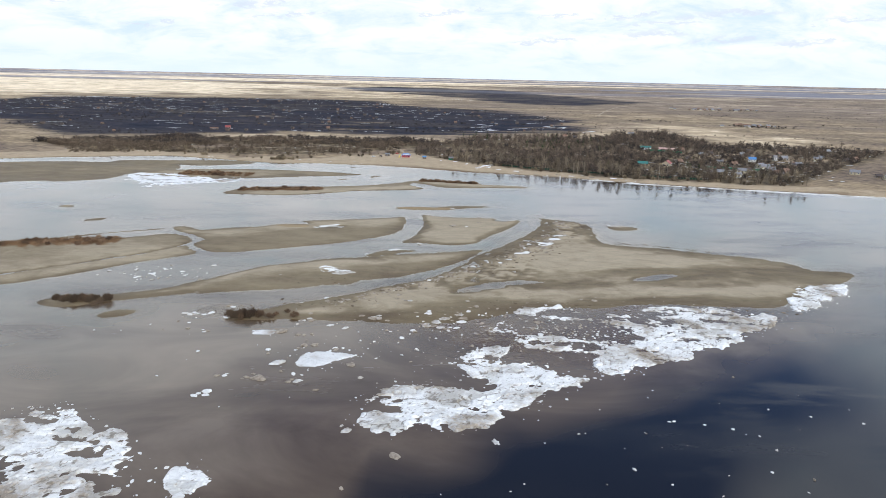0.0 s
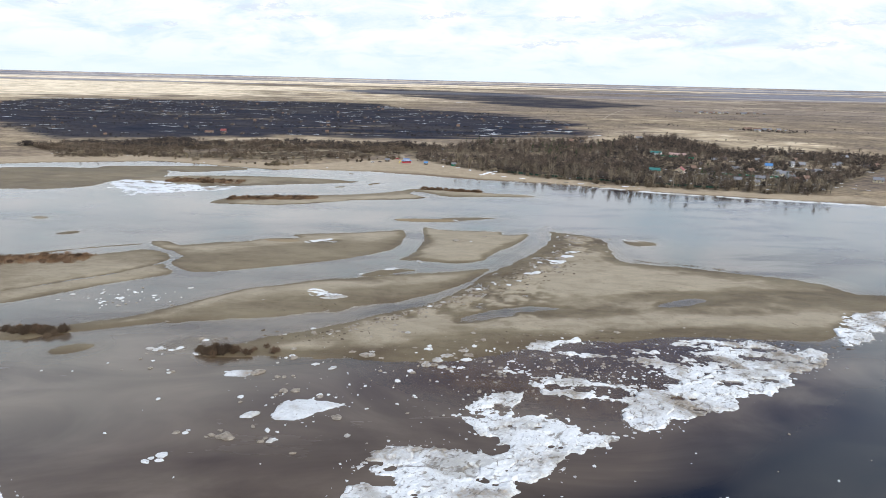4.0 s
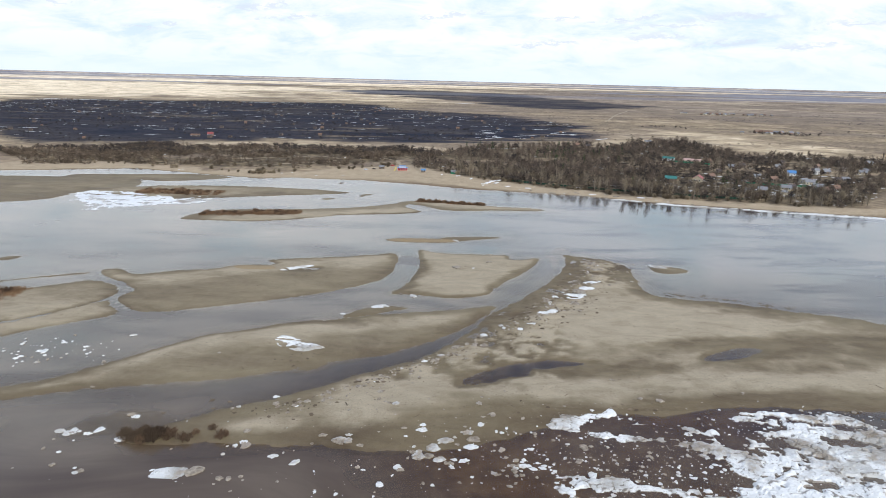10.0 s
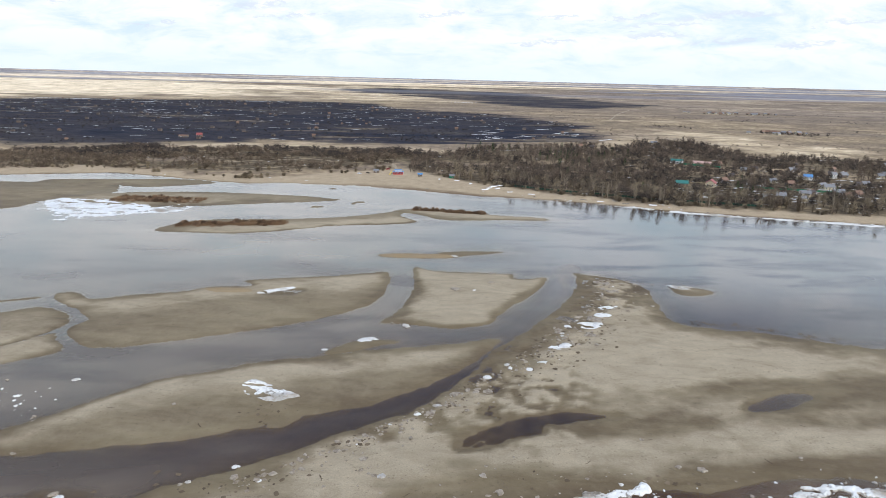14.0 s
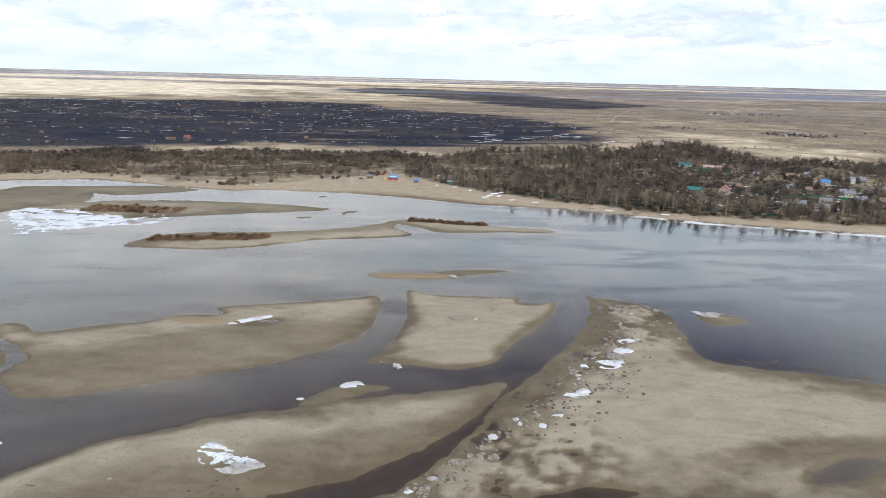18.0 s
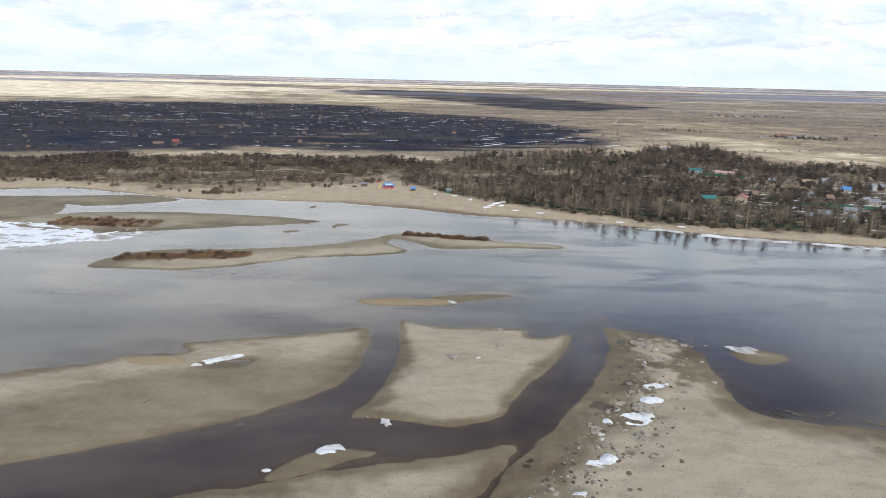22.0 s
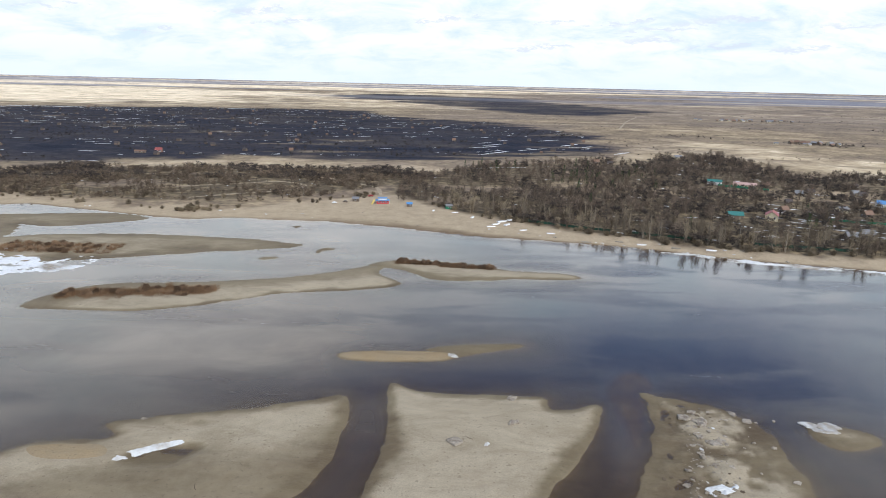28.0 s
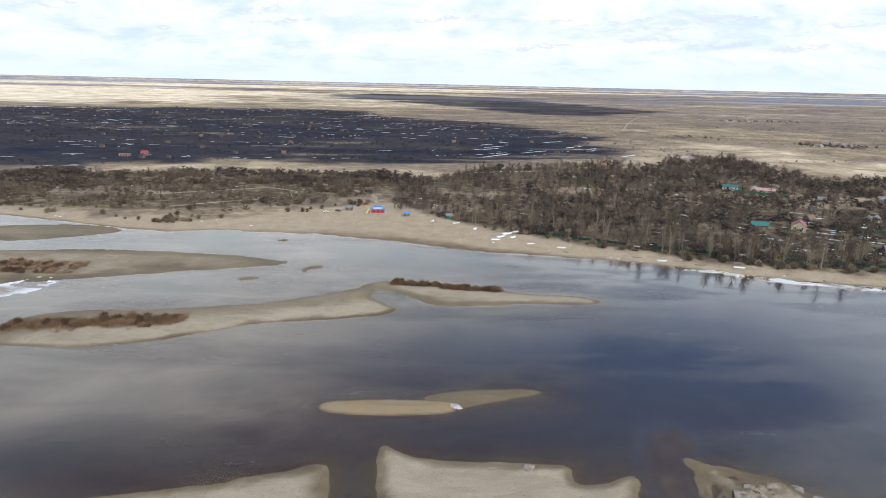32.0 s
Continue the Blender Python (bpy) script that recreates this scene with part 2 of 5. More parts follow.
def woody_material(name, lo, hi, by="object"):
    m, nt, b = material(name, 0.9)
    if by == "object":
        r = N(nt, "ShaderNodeObjectInfo").outputs["Random"]
    else:
        r = N(nt, "ShaderNodeNewGeometry").outputs["Random Per Island"]
    p = place_of(nt)
    c = fuzz(nt, p, 0.045 if by != "object" else 1.5, 6, 0.7)
    few, far = (0.5, 0.6) if by == "object" else (0.28, 0.86)
    f = calc(nt, "ADD", calc(nt, "MULTIPLY", r, few), calc(nt, "MULTIPLY", c, far))
    mid = tuple(l * 0.62 + h * 0.38 for l, h in zip(lo, hi))
    nt.links.new(ramp(nt, f, [(0.28, lo), (0.56, mid), (0.80, hi)]), b.inputs["Base Color"])
    return m


def paint_material(name, col, rough=0.6, wear=0.3, metal=0.0, scale=1.2):
    m, nt, b = material(name, rough)
    b.inputs["Specular IOR Level"].default_value = 0.3
    p = place_of(nt)
    a, c = fuzz(nt, p, scale, 5, 0.65), fuzz(nt, p, scale * 9, 3, 0.6)
    f = calc(nt, "ADD", calc(nt, "MULTIPLY", a, 0.75), calc(nt, "MULTIPLY", c, 0.25))
    lo = tuple(k * (1 - wear) for k in col)
    nt.links.new(ramp(nt, f, [(0.3, lo), (0.65, col)]), b.inputs["Base Color"])
    b.inputs["Metallic"].default_value = metal
    bumped(nt, b, c, 0.25, 0.05)
    return m


OCHRE = sand_material("ochre_sand", (0.80, 0.70, 0.57))
SAND, GROUND, WATER = sand_material(), ground_material(), water_material()
MUD = woody_material("dark_river_mud", (0.06, 0.044, 0.03), (0.20, 0.155, 0.105), "island")
ICE_PACK = ice_material("pack_ice", (0.76, 0.76, 0.73), 0.05, True)
ICE, ICE_DIRTY, SNOW = ice_material("river_ice", (0.68, 0.68, 0.655), 0.05), ice_material("dirty_ice", (0.42, 0.36, 0.29), 0.24), ice_material("old_snow", (0.72, 0.73, 0.72), -0.02)
SANDY_ICE = ice_material("sand_covered_ice", (0.33, 0.275, 0.20), 0.30)
BARK = woody_material("birch_bark", (0.10, 0.08, 0.06), (0.30, 0.25, 0.19))
TWIG = woody_material("bare_twigs", (0.085, 0.066, 0.047), (0.30, 0.24, 0.16))
TWIGS = woody_material("bare_wood_mass", (0.024, 0.021, 0.021), (0.27, 0.205, 0.15), "island")
SCRUB = woody_material("dark_scrub_mass", (0.022, 0.020, 0.021), (0.14, 0.112, 0.09), "island")
REED = woody_material("rust_willow_shoots", (0.07, 0.045, 0.03), (0.25, 0.165, 0.105))
STEM = woody_material("willow_stems", (0.05, 0.035, 0.025), (0.13, 0.095, 0.065))
NEEDLE = woody_material("pine_needles", (0.018, 0.035, 0.014), (0.05, 0.085, 0.03))
SHOOTS = woody_material("rust_shoot_mass", (0.07, 0.04, 0.024), (0.30, 0.19, 0.11), "island")
# dark garden twigs, blackened further by cloud shade put into the colour
GARDEN_SHADED = woody_material("shaded_garden_mass", (0.010, 0.011, 0.014), (0.095, 0.08, 0.068), "island")
HEDGE = woody_material("belt_scrub_mass", (0.028, 0.023, 0.02), (0.24, 0.18, 0.125), "island")

# ---- plan: outlines in metres, x across and y along the flight ----
BARS = (
    # crown height, width of the slope, raggedness, grid, label, outline
    ("main", 0.7, 11, 2.4, 1.25, "broad pale river sandbar with damp brown streaks",
     "69,453 77,448 85,447 94,440 102,431 100,413 97,391 103,380 114,378 137,374 151,368 198,352 204,334 227,333 211,315 186,303 154,271 131,273 100,274 73,267 42,264 29,255 4,246 -19,241 -38,245 -71,245 -89,243 -84,253 -76,258 -65,267 -47,275 -31,289 -14,299 -4,308 6,324 14,338 20,350 26,358 31,366 39,376 43,383 51,395 61,414 67,432 69,450"),
    ("middle", 0.7, 8, 1.8, 1.25, "long pale sandbar between two shallow channels",
     "-158,266 -141,274 -123,288 -95,320 -78,328 -60,337 -44,341 -36,345 -23,349 -2,354 5,356 19,361 24,361 18,350 10,335 0,325 -15,312 -26,303 -36,298 -44,290 -56,289 -81,283 -101,278 -124,271 -146,264"),
    ("left", 0.55, 8, 1.5, 1.25, "long olive-brown damp sandbar beside the river",
     "-28,447 -39,443 -49,439 -65,434 -81,430 -96,427 -98,424 -93,421 -92,417 -104,416 -115,413 -120,406 -143,402 -158,391 -169,405 -180,399 -172,388 -158,381 -149,368 -150,356 -136,343 -125,343 -115,346 -101,352 -89,357 -71,365 -54,375 -44,384 -35,393 -30,402 -27,412 -27,429"),
    ("reedbar", 0.55, 10, 1.5, 2.4, "low sandbar grown over with rust-coloured willow shoots",
     "-301,342 -255,350 -234,366 -207,369 -196,368 -183,378 -172,384 -160,381 -150,368 -150,356 -134,341 -151,329 -166,318 -175,308 -189,294 -207,280 -235,262"),
    ("reedtop", 0.3, 3, 0.5, 1.6, "narrow sliver of wet sand at the water line",
     "-232,368 -213,380 -181,396 -179,393 -207,382 -229,365"),
    ("island3", 0.78, 5, 1.4, 1.1, "pale dry sand island between two dark channels",
     "-17,458 -10,450 2,448 24,448 32,448 38,446 36,441 38,438 47,441 55,445 50,428 43,416 33,401 25,388 22,378 13,372 2,371 -11,374 -21,375 -27,374 -22,382 -18,394 -15,406 -14,424"),
    ("strip", 0.45, 3, 0.25, 0.9, "narrow ochre sand strip in the open water",
     "-38,475 -37,480 -20,482 4,482 6,479 6,474 -11,472 -32,472"),
    ("strip2", 0.3, 3, 0.5, 0.9, "thin wet sand tail behind the ochre strip",
     "-7,483 4,488 17,490 30,491 37,489 26,485 19,482 12,479 6,476 4,482"),
    ("thicket", 0.7, 5, 0.8, 1.8, "sandy islet with a dense brown willow thicket",
     "-42,595 -33,606 -15,609 7,605 25,598 42,591 70,589 80,580 61,576 41,577 24,573 -4,571 -14,584 -26,592"),
    ("willow", 0.7, 4, 1, 1.8, "long sandy island with rust willow shoots",
     "-186,518 -186,530 -178,542 -168,554 -144,558 -116,561 -101,565 -79,570 -55,583 -42,595 -30,594 -34,583 -26,573 -18,564 -28,556 -56,550 -77,546 -93,535 -111,525 -129,519 -154,517 -169,518"),
    ("snowbar", 0.6, 12, 2, 2.6, "flat grey sandbar with shrubs and melting ice",
     "-315,620 -283,641 -224,657 -154,655 -104,646 -78,636 -113,623 -140,613 -163,605 -189,599 -217,585 -248,585 -296,595"),
    ("flatW", 0.3, 8, 1.5, 3, "grey mud flat below the far beach",
     "-349,667 -289,678 -259,669 -212,696 -209,706 -245,721 -307,708 -373,699"),
    ("farflat", 0.3, 12, 3, 4, "wide grey mud flat with shallow puddles",
     "-493,498 -420,521 -389,546 -311,566 -305,619 -262,637 -279,663 -288,683 -331,684 -421,682 -470,664 -614,626"),
    ("spit", 0.4, 4, 0.5, 1, "tiny sandbar with a slab of ice on it",
     "114,432 122,434 135,428 131,421 118,418 113,424"),
    ("mudbank", 0.22, 3, 0.8, 1.2, "dark wet mudbank in the shallow channel",
     "-45,342 -38,352 -33,357 -23,358 -14,356 -24,352 -36,344"),
    ("ochre", 0.85, 3, 0.4, 0.9, "raised ochre patch of dry sand",
     "-115,412 -107,414 -91,415 -86,407 -95,404 -108,404"),
    ("tail", 0.5, 4, 0.4, 1.1, "narrow pale sand tail between two channels",
     "-165,261 -157,267 -142,275 -123,284 -102,294 -98,284 -118,274 -137,266 -152,260 -161,256"),
    ("b1", 0.3, 3, 0.3, 1.2, "tiny flat sandbar in the river",
     "-243,413 -238,420 -230,421 -231,414 -240,410"),
    ("b2", 0.3, 3, 0.3, 1.2, "tiny flat sandbar in the river",
     "-286,455 -282,459 -272,458 -274,450"),
    ("b3", 0.3, 4, 0.4, 1, "small brown sandbar barely above the water",
     "-145,245 -140,252 -130,253 -130,248 -138,242"),
    ("b4", 0.25, 2, 0.3, 1, "tiny dark mud spot in the water",
     "-104,686 -101,690 -97,688 -100,683"),
    ("b5", 0.25, 2, 0.3, 1, "tiny dark mud spot in the water",
     "-105,605 -100,610 -91,608 -100,602"),
    ("b6", 0.25, 2, 0.3, 1, "tiny dark mud spot in the water",
     "-75,623 -72,632 -64,632 -65,627 -71,626 -72,617"),
    ("b8", 0.4, 3, 0.4, 1.0, "low muddy islet under a dark willow bush",
     "-178,258 -175,265 -160,267 -153,262 -156,255 -168,253"),
    ("b7", 0.07, 6, 0.8, 1.3, "half-drowned brown mud shoal with ice scraps",
     "-109,249 -106,257 -96,264 -85,262 -77,257 -87,251 -95,247 -104,246"),
)
SHORE = "-728,627 -587,661 -487,689 -437,708 -325,745 -265,725 -208,706 -180,703 -145,710 -113,706 -82,703 -29,689 7,675 31,668 58,664 94,657 137,644 164,633 190,623 235,612 404,575 565,563 754,553"
BEACHTOP = "-765,661 -619,699 -518,734 -468,761 -378,785 -240,748 -157,748 -113,769 -82,795 -38,814 -9,766 39,720 81,693 112,673 171,648 246,629 421,600 594,593 805,591"
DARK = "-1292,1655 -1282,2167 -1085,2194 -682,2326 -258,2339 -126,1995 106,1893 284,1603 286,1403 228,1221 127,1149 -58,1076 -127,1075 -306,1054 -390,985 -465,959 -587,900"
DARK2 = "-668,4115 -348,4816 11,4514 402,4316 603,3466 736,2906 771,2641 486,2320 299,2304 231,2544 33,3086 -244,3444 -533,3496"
POOL3 = "-84,407 -75,413 -66,413 -71,406 -80,404"
CREAM = "-3226,3858 -2830,4456 -2010,5075 -893,4865 -679,3926 -1097,2893 -1465,2438 -1710,2173"
STRAW = "240,1189 391,1503 508,1453 560,1285 697,1146 590,1011 482,977 441,1055 411,1187 309,1169"
WOODS = "-40,784 -43,874 -1,956 44,1031 120,1053 216,1111 241,1073 326,1172 402,1186 425,1077 408,986 505,1012 657,946 332,610 248,632 172,651 113,677 81,696 40,727 -5,766"
BELT = "-544,854 -435,915 -372,952 -228,962 -86,967 -13,954 -21,862 -52,858 -87,826 -109,792 -163,764 -249,767 -335,767 -444,746"
BROOKS = ("-184,404 -176,394 -170,387 -158,381 -147,369 -150,359 -144,351 -130,339", "-149,359 -159,347 -168,336 -184,323 -199,310 -222,292")
CLUSTERS = "-92,260,3,3 -103,249,5,5 -99,251,4,3 -90,246,3,4 -55,246,5,5 -28,249,7,6 -3,243,8,9 5,250,7,3 -11,237,3,3 21,239,4,4 26,238,3,3 -93,232,3,3 -40,218,2,3 -66,193,5,4 -74,195,3,3 -50,192,3,3 -76,182,5,5 14,264,4,2 10,271,3,1 -64,265,2,2 -53,272,3,2 -115,276,2,1 -107,250,4,3 -16,270,3,3 -46,241,3,2 -4,255,4,3 41,249,3,3"
POOL1 = "1,281 10,292 21,299 37,307 53,305 58,303 39,299 24,290 12,283"
POOL2 = "96,310 107,318 116,322 126,322 121,315 111,310 99,308"
ROAD = "-274,817 -235,835 -193,855 -158,875 -127,855 -136,828 -183,798 -212,780"
ICE_C = "-23,166 -24,179 -22,184 -15,189 -14,194 -5,192 3,191 11,188 17,188 15,195 8,204 3,209 9,216 15,222 25,225 27,217 18,211 26,205 32,209 37,208 40,201 46,198 54,200 46,192 35,187 28,182 20,175 17,170 10,166 3,164 -8,166 -12,162 -18,161"
ICE_D = "54,203 58,216 66,226 80,234 93,237 103,250 94,262 85,264 97,270 117,274 130,271 131,264 149,264 142,252 130,244 113,232 98,221 86,214 71,207 61,202"
ICE_D2 = "32,261 40,265 50,270 60,263 70,259 87,256 99,251 97,242 85,237 74,241 63,245 51,251 41,256"
ICE_D3 = "28,234 38,238 48,237 56,233 63,231 71,231 63,219 52,219 43,220 36,223 31,227"
TONGUE = "58,454 61,465 70,470 77,465 74,450 68,429 57,401 48,400 52,416 56,435"
ICE_E = "164,288 180,302 215,316 194,292 170,273 158,269"
ICE_W = "-174,169 -127,162 -126,170 -117,172 -104,164 -93,158 -84,150 -79,137 -74,128 -70,121 -129,119"
ICE_F = "-69,135 -70,143 -65,142 -58,139 -59,134 -63,131"
ICE_A = "-53,206 -49,215 -38,216 -28,213 -37,208 -44,203 -50,202"
ICE_H = "-64,312 -65,319 -61,321 -52,315 -43,311 -47,308 -53,306 -59,309"
ICE_SNOW = "-316,611 -268,617 -238,598 -207,592 -188,601 -188,582 -217,567 -243,547 -264,542"


@functools.lru_cache(maxsize=None)
def outline(text):
    return np.array([[float(k) for k in pair.split(",")] for pair in text.split()])


# ---- numbers: noise, outlines, meshes ----
def lattice(ix, iy, seed):
    m = np.uint64(0xFFFFFFFF)
    h = (ix.astype(np.int64).astype(np.uint64) * np.uint64(374761393) + iy.astype(np.int64).astype(np.uint64) * np.uint64(668265263) + np.uint64(seed * 974711 + 17)) & m
    h = ((h ^ (h >> np.uint64(13))) * np.uint64(1274126177)) & m
    h = ((h ^ (h >> np.uint64(16))) * np.uint64(2246822519)) & m
    return (h ^ (h >> np.uint64(15))).astype(np.float64) / 4294967296.0


def vnoise(x, y, seed=0):
    ix, iy = np.floor(x), np.floor(y)
    fx, fy = x - ix, y - iy
    fx, fy = fx * fx * (3 - 2 * fx), fy * fy * (3 - 2 * fy)
    a, b = lattice(ix, iy, seed), lattice(ix + 1, iy, seed)
    c, d = lattice(ix, iy + 1, seed), lattice(ix + 1, iy + 1, seed)
    return (a + (b - a) * fx) * (1 - fy) + (c + (d - c) * fx) * fy


def fbm(x, y, size, octaves=4, seed=0):
    """Roughly -1 to 1, with features of that size in metres."""
    total, amp, norm = 0.0, 1.0, 0.0
    for k in range(octaves):
        s = 2.0 ** k / size
        total = total + amp * (vnoise(x * s + 31.7 * k, y * s - 17.3 * k, seed + k) * 2 - 1)
        norm += amp
        amp *= 0.5
    return total / norm * 1.5


def plates(x, y, size, seed):
    """Cells of broken ice: the cell's random height, and the distance to its rim."""
    x, y = x / size, y / size
    ix, iy = np.floor(x), np.floor(y)
    f1, f2, val = np.full(x.shape, 9.0), np.full(x.shape, 9.0), np.zeros(x.shape)
    for dx in (-1, 0, 1):
        for dy in (-1, 0, 1):
            cx, cy = ix + dx, iy + dy
            px, py = cx + lattice(cx, cy, seed), cy + lattice(cx, cy, seed + 1)
            d = np.hypot(px - x, py - y)
            near = d < f1
            f2 = np.where(near, f1, np.minimum(f2, d))
            val = np.where(near, lattice(cx, cy, seed + 2) + 0.4 * (lattice(cx, cy, seed + 3) - 0.5) * (x - px), val)
            f1 = np.where(near, d, f1)
    return val, f2 - f1


def inside_by(x, y, pts):
    """Metres inside an outline (negative: outside)."""
    best, odd = np.full(x.shape, 1e9), np.zeros(x.shape, bool)
    for (ax, ay), (bx, by) in zip(pts, np.roll(pts, -1, axis=0)):
        ex, ey = bx - ax, by - ay
        t = np.clip(((x - ax) * ex + (y - ay) * ey) / (ex * ex + ey * ey + 1e-9), 0, 1)
        best = np.minimum(best, (x - ax - t * ex) ** 2 + (y - ay - t * ey) ** 2)
        if ay != by:
            odd ^= ((ay > y) != (by > y)) & (x < ex * (y - ay) / ey + ax)
    return np.where(odd, 1, -1) * np.sqrt(best)


def smooth(a, b, v):
    t = np.clip((v - a) / (b - a), 0, 1)
    return t * t * (3 - 2 * t)


def rounded(pts, times=2):
    for _ in range(times):
        nxt = np.roll(pts, -1, axis=0)
        pts = np.stack([pts * 0.75 + nxt * 0.25, pts * 0.25 + nxt * 0.75], 1).reshape(-1, 2)
    return pts


def mesh_of(name, V, F, mat, attrs=None, shade=True):
    """A mesh from arrays: V (n, 3), F (m, k)."""
    me = bpy.data.meshes.new(name)
    V, F = np.asarray(V, np.float32), np.asarray(F, np.int32)
    k = F.shape[1]
    me.vertices.add(len(V))
    me.vertices.foreach_set("co", V.ravel())
    me.loops.add(F.size)
    me.loops.foreach_set("vertex_index", F.ravel())
    me.polygons.add(len(F))
    me.polygons.foreach_set("loop_start", np.arange(0, F.size, k, dtype=np.int32))
    me.polygons.foreach_set("use_smooth", np.full(len(F), shade))
    for key, val in (attrs or {}).items():
        at = me.attributes.new(key, "FLOAT", "POINT")
        at.data.foreach_set("value", np.asarray(val, np.float32))
    me.update(calc_edges=True)
    me.materials.append(mat)
    return me


def grid_mesh(name, X, Y, Z, keep, mat, attrs=None, shade=True):
    """A sheet over a grid of rows and columns, of the cells in which any corner is kept."""
    r, c = X.shape
    idx = np.arange(r * c).reshape(r, c)
    cell = keep[:-1, :-1] | keep[1:, :-1] | keep[:-1, 1:] | keep[1:, 1:]
    F = np.stack([idx[:-1, :-1], idx[:-1, 1:], idx[1:, 1:], idx[1:, :-1]], -1)[cell]
    used = np.unique(F)
    back = np.zeros(r * c, np.int64)
    back[used] = np.arange(len(used))
    V = np.stack([X, Y, Z], -1).reshape(-1, 3)[used]
    return mesh_of(name, V, back[F], mat, {k: v.ravel()[used] for k, v in (attrs or {}).items()}, shade)


def part(name, data, parent, label=""):
    ob = new(name, data)
    ob.parent = parent
    if name in ("crown", "twigs"):
        ob["kind"] = "stuff"
    if label:
        ob["label"] = label
    return ob


# ---- the lie of the land ----
SHORE_P, TOP_P = outline(SHORE), outline(BEACHTOP)
DARK_P, STRAW_P, WOODS_P, BELT_P = rounded(outline(DARK), 1), rounded(outline(STRAW), 1), outline(WOODS), outline(BELT)
DARK2_P, POOL3_P, CREAM_P = outline(DARK2), outline(POOL3), outline(CREAM)
TONGUE_P = rounded(outline(TONGUE))
POOLS = [rounded(outline(POOL1)), rounded(outline(POOL2))]
EDGE = outline("-60,-400 -40,100 -32,128 -18,166 40,188 150,256 213,316 300,360 700,420")   # the main channel runs beyond this line
REAL, FARTHEST, RIM = 2200.0, 4600.0, 100.0


def shore_y(x):
    return np.interp(x, SHORE_P[:, 0], SHORE_P[:, 1]) + 2.0 * fbm(x, x * 0.3, 40, 3, 5)


def beach_y(x):
    return np.interp(x, TOP_P[:, 0], TOP_P[:, 1]) - 9.0 * smooth(-60, -160, x) + 6.0 * fbm(x, x * 0.2, 30, 3, 6)


def line_gap(x, y, pts):
    """Metres to the nearest place of a line."""
    best = np.full(x.shape, 1e9)
    for (ax, ay), (bx, by) in zip(pts, pts[1:]):
        ex, ey = bx - ax, by - ay
        t = np.clip(((x - ax) * ex + (y - ay) * ey) / (ex * ex + ey * ey), 0, 1)
        best = np.minimum(best, np.hypot(x - ax - t * ex, y - ay - t * ey))
    return best


@functools.lru_cache(maxsize=None)
def bank(text):
    return rounded(outline(text))


def bar_height(x, y, bar):
    name, crown, slope, rag, step, label, text = bar
    pts = bank(text)
    d = inside_by(x, y, pts) + 0.55 * rag * (fbm(x * 0.6, y, 14, 4, 11) + 0.8 * fbm(x, y, 5, 3, 12))
    swell = 1 + 0.35 * fbm(x * 0.5, y, 45, 3, 13)
    z = np.where(d > 0, 0.05 + 0.07 * smooth(0, 0.8, d) + crown * swell * (1 - np.exp(-np.maximum(d, 0) / slope)), d * 0.05 - 0.20 * (1 - np.exp(np.minimum(d, 0) / 0.6)))
    z = z + (0.06 * fbm(x * 0.7, y, 7, 3, 14) + 0.022 * fbm(x, y, 2.2, 2, 27)) * smooth(-9, 2, d) * min(1.0, crown * 1.8)
    if name == "main":
        for p in POOLS:
            z = z - 0.60 * smooth(-2.5, 2.5, inside_by(x, y, p) + 1.2 * fbm(x, y, 9, 4, 15))
        t = np.clip(((x - 20) * 170 + (y - 295) * 35) / (170 ** 2 + 35 ** 2), 0, 1)
        z = z - 0.36 * smooth(28, 4, np.hypot(x - 20 - 170 * t, y - 295 - 35 * t) + 5 * fbm(x * 0.5, y, 18, 3, 26))
        rub = smooth(46, 22, (x - 28) * 0.82 - (y - 363) * 0.35 + 8 * fbm(x, y, 20, 2, 16)) * smooth(255, 330, y) * smooth(0, 5, d)
        z = z + rub * (0.50 * fbm(x, y, 8, 3, 17) + 0.34 * fbm(x, y, 3.2, 2, 18) - 0.06)
        z = z - 0.38 * smooth(12, -6, d) * smooth(285, 265, y) * smooth(-62, -30, x)
    if name in ("left", "reedbar"):
        for line, wide in zip(BROOKS, (1.6, 0.9)):
            z = z - 0.75 * smooth(wide + 1.2, wide * 0.4, line_gap(x, y, outline(line)) + 1.1 * fbm(x, y, 7, 3, 29))
    if name == "left":
        z = z - 0.7 * smooth(-4, 1, inside_by(x, y, POOL3_P) + fbm(x, y, 6, 2, 28))
    if name == "b7":
        z = z - 0.19
    if name == "middle":
        z = z - 0.30 * smooth(26, 10, np.hypot((x + 48) / 1.3, y - 300)) * (1 + 0.5 * fbm(x, y, 8, 3, 19))
    if name in ("farflat", "snowbar"):
        z = z - 0.25 * smooth(0.25, 0.6, fbm(x * 0.4, y, 38, 3, 20))
    return z, d


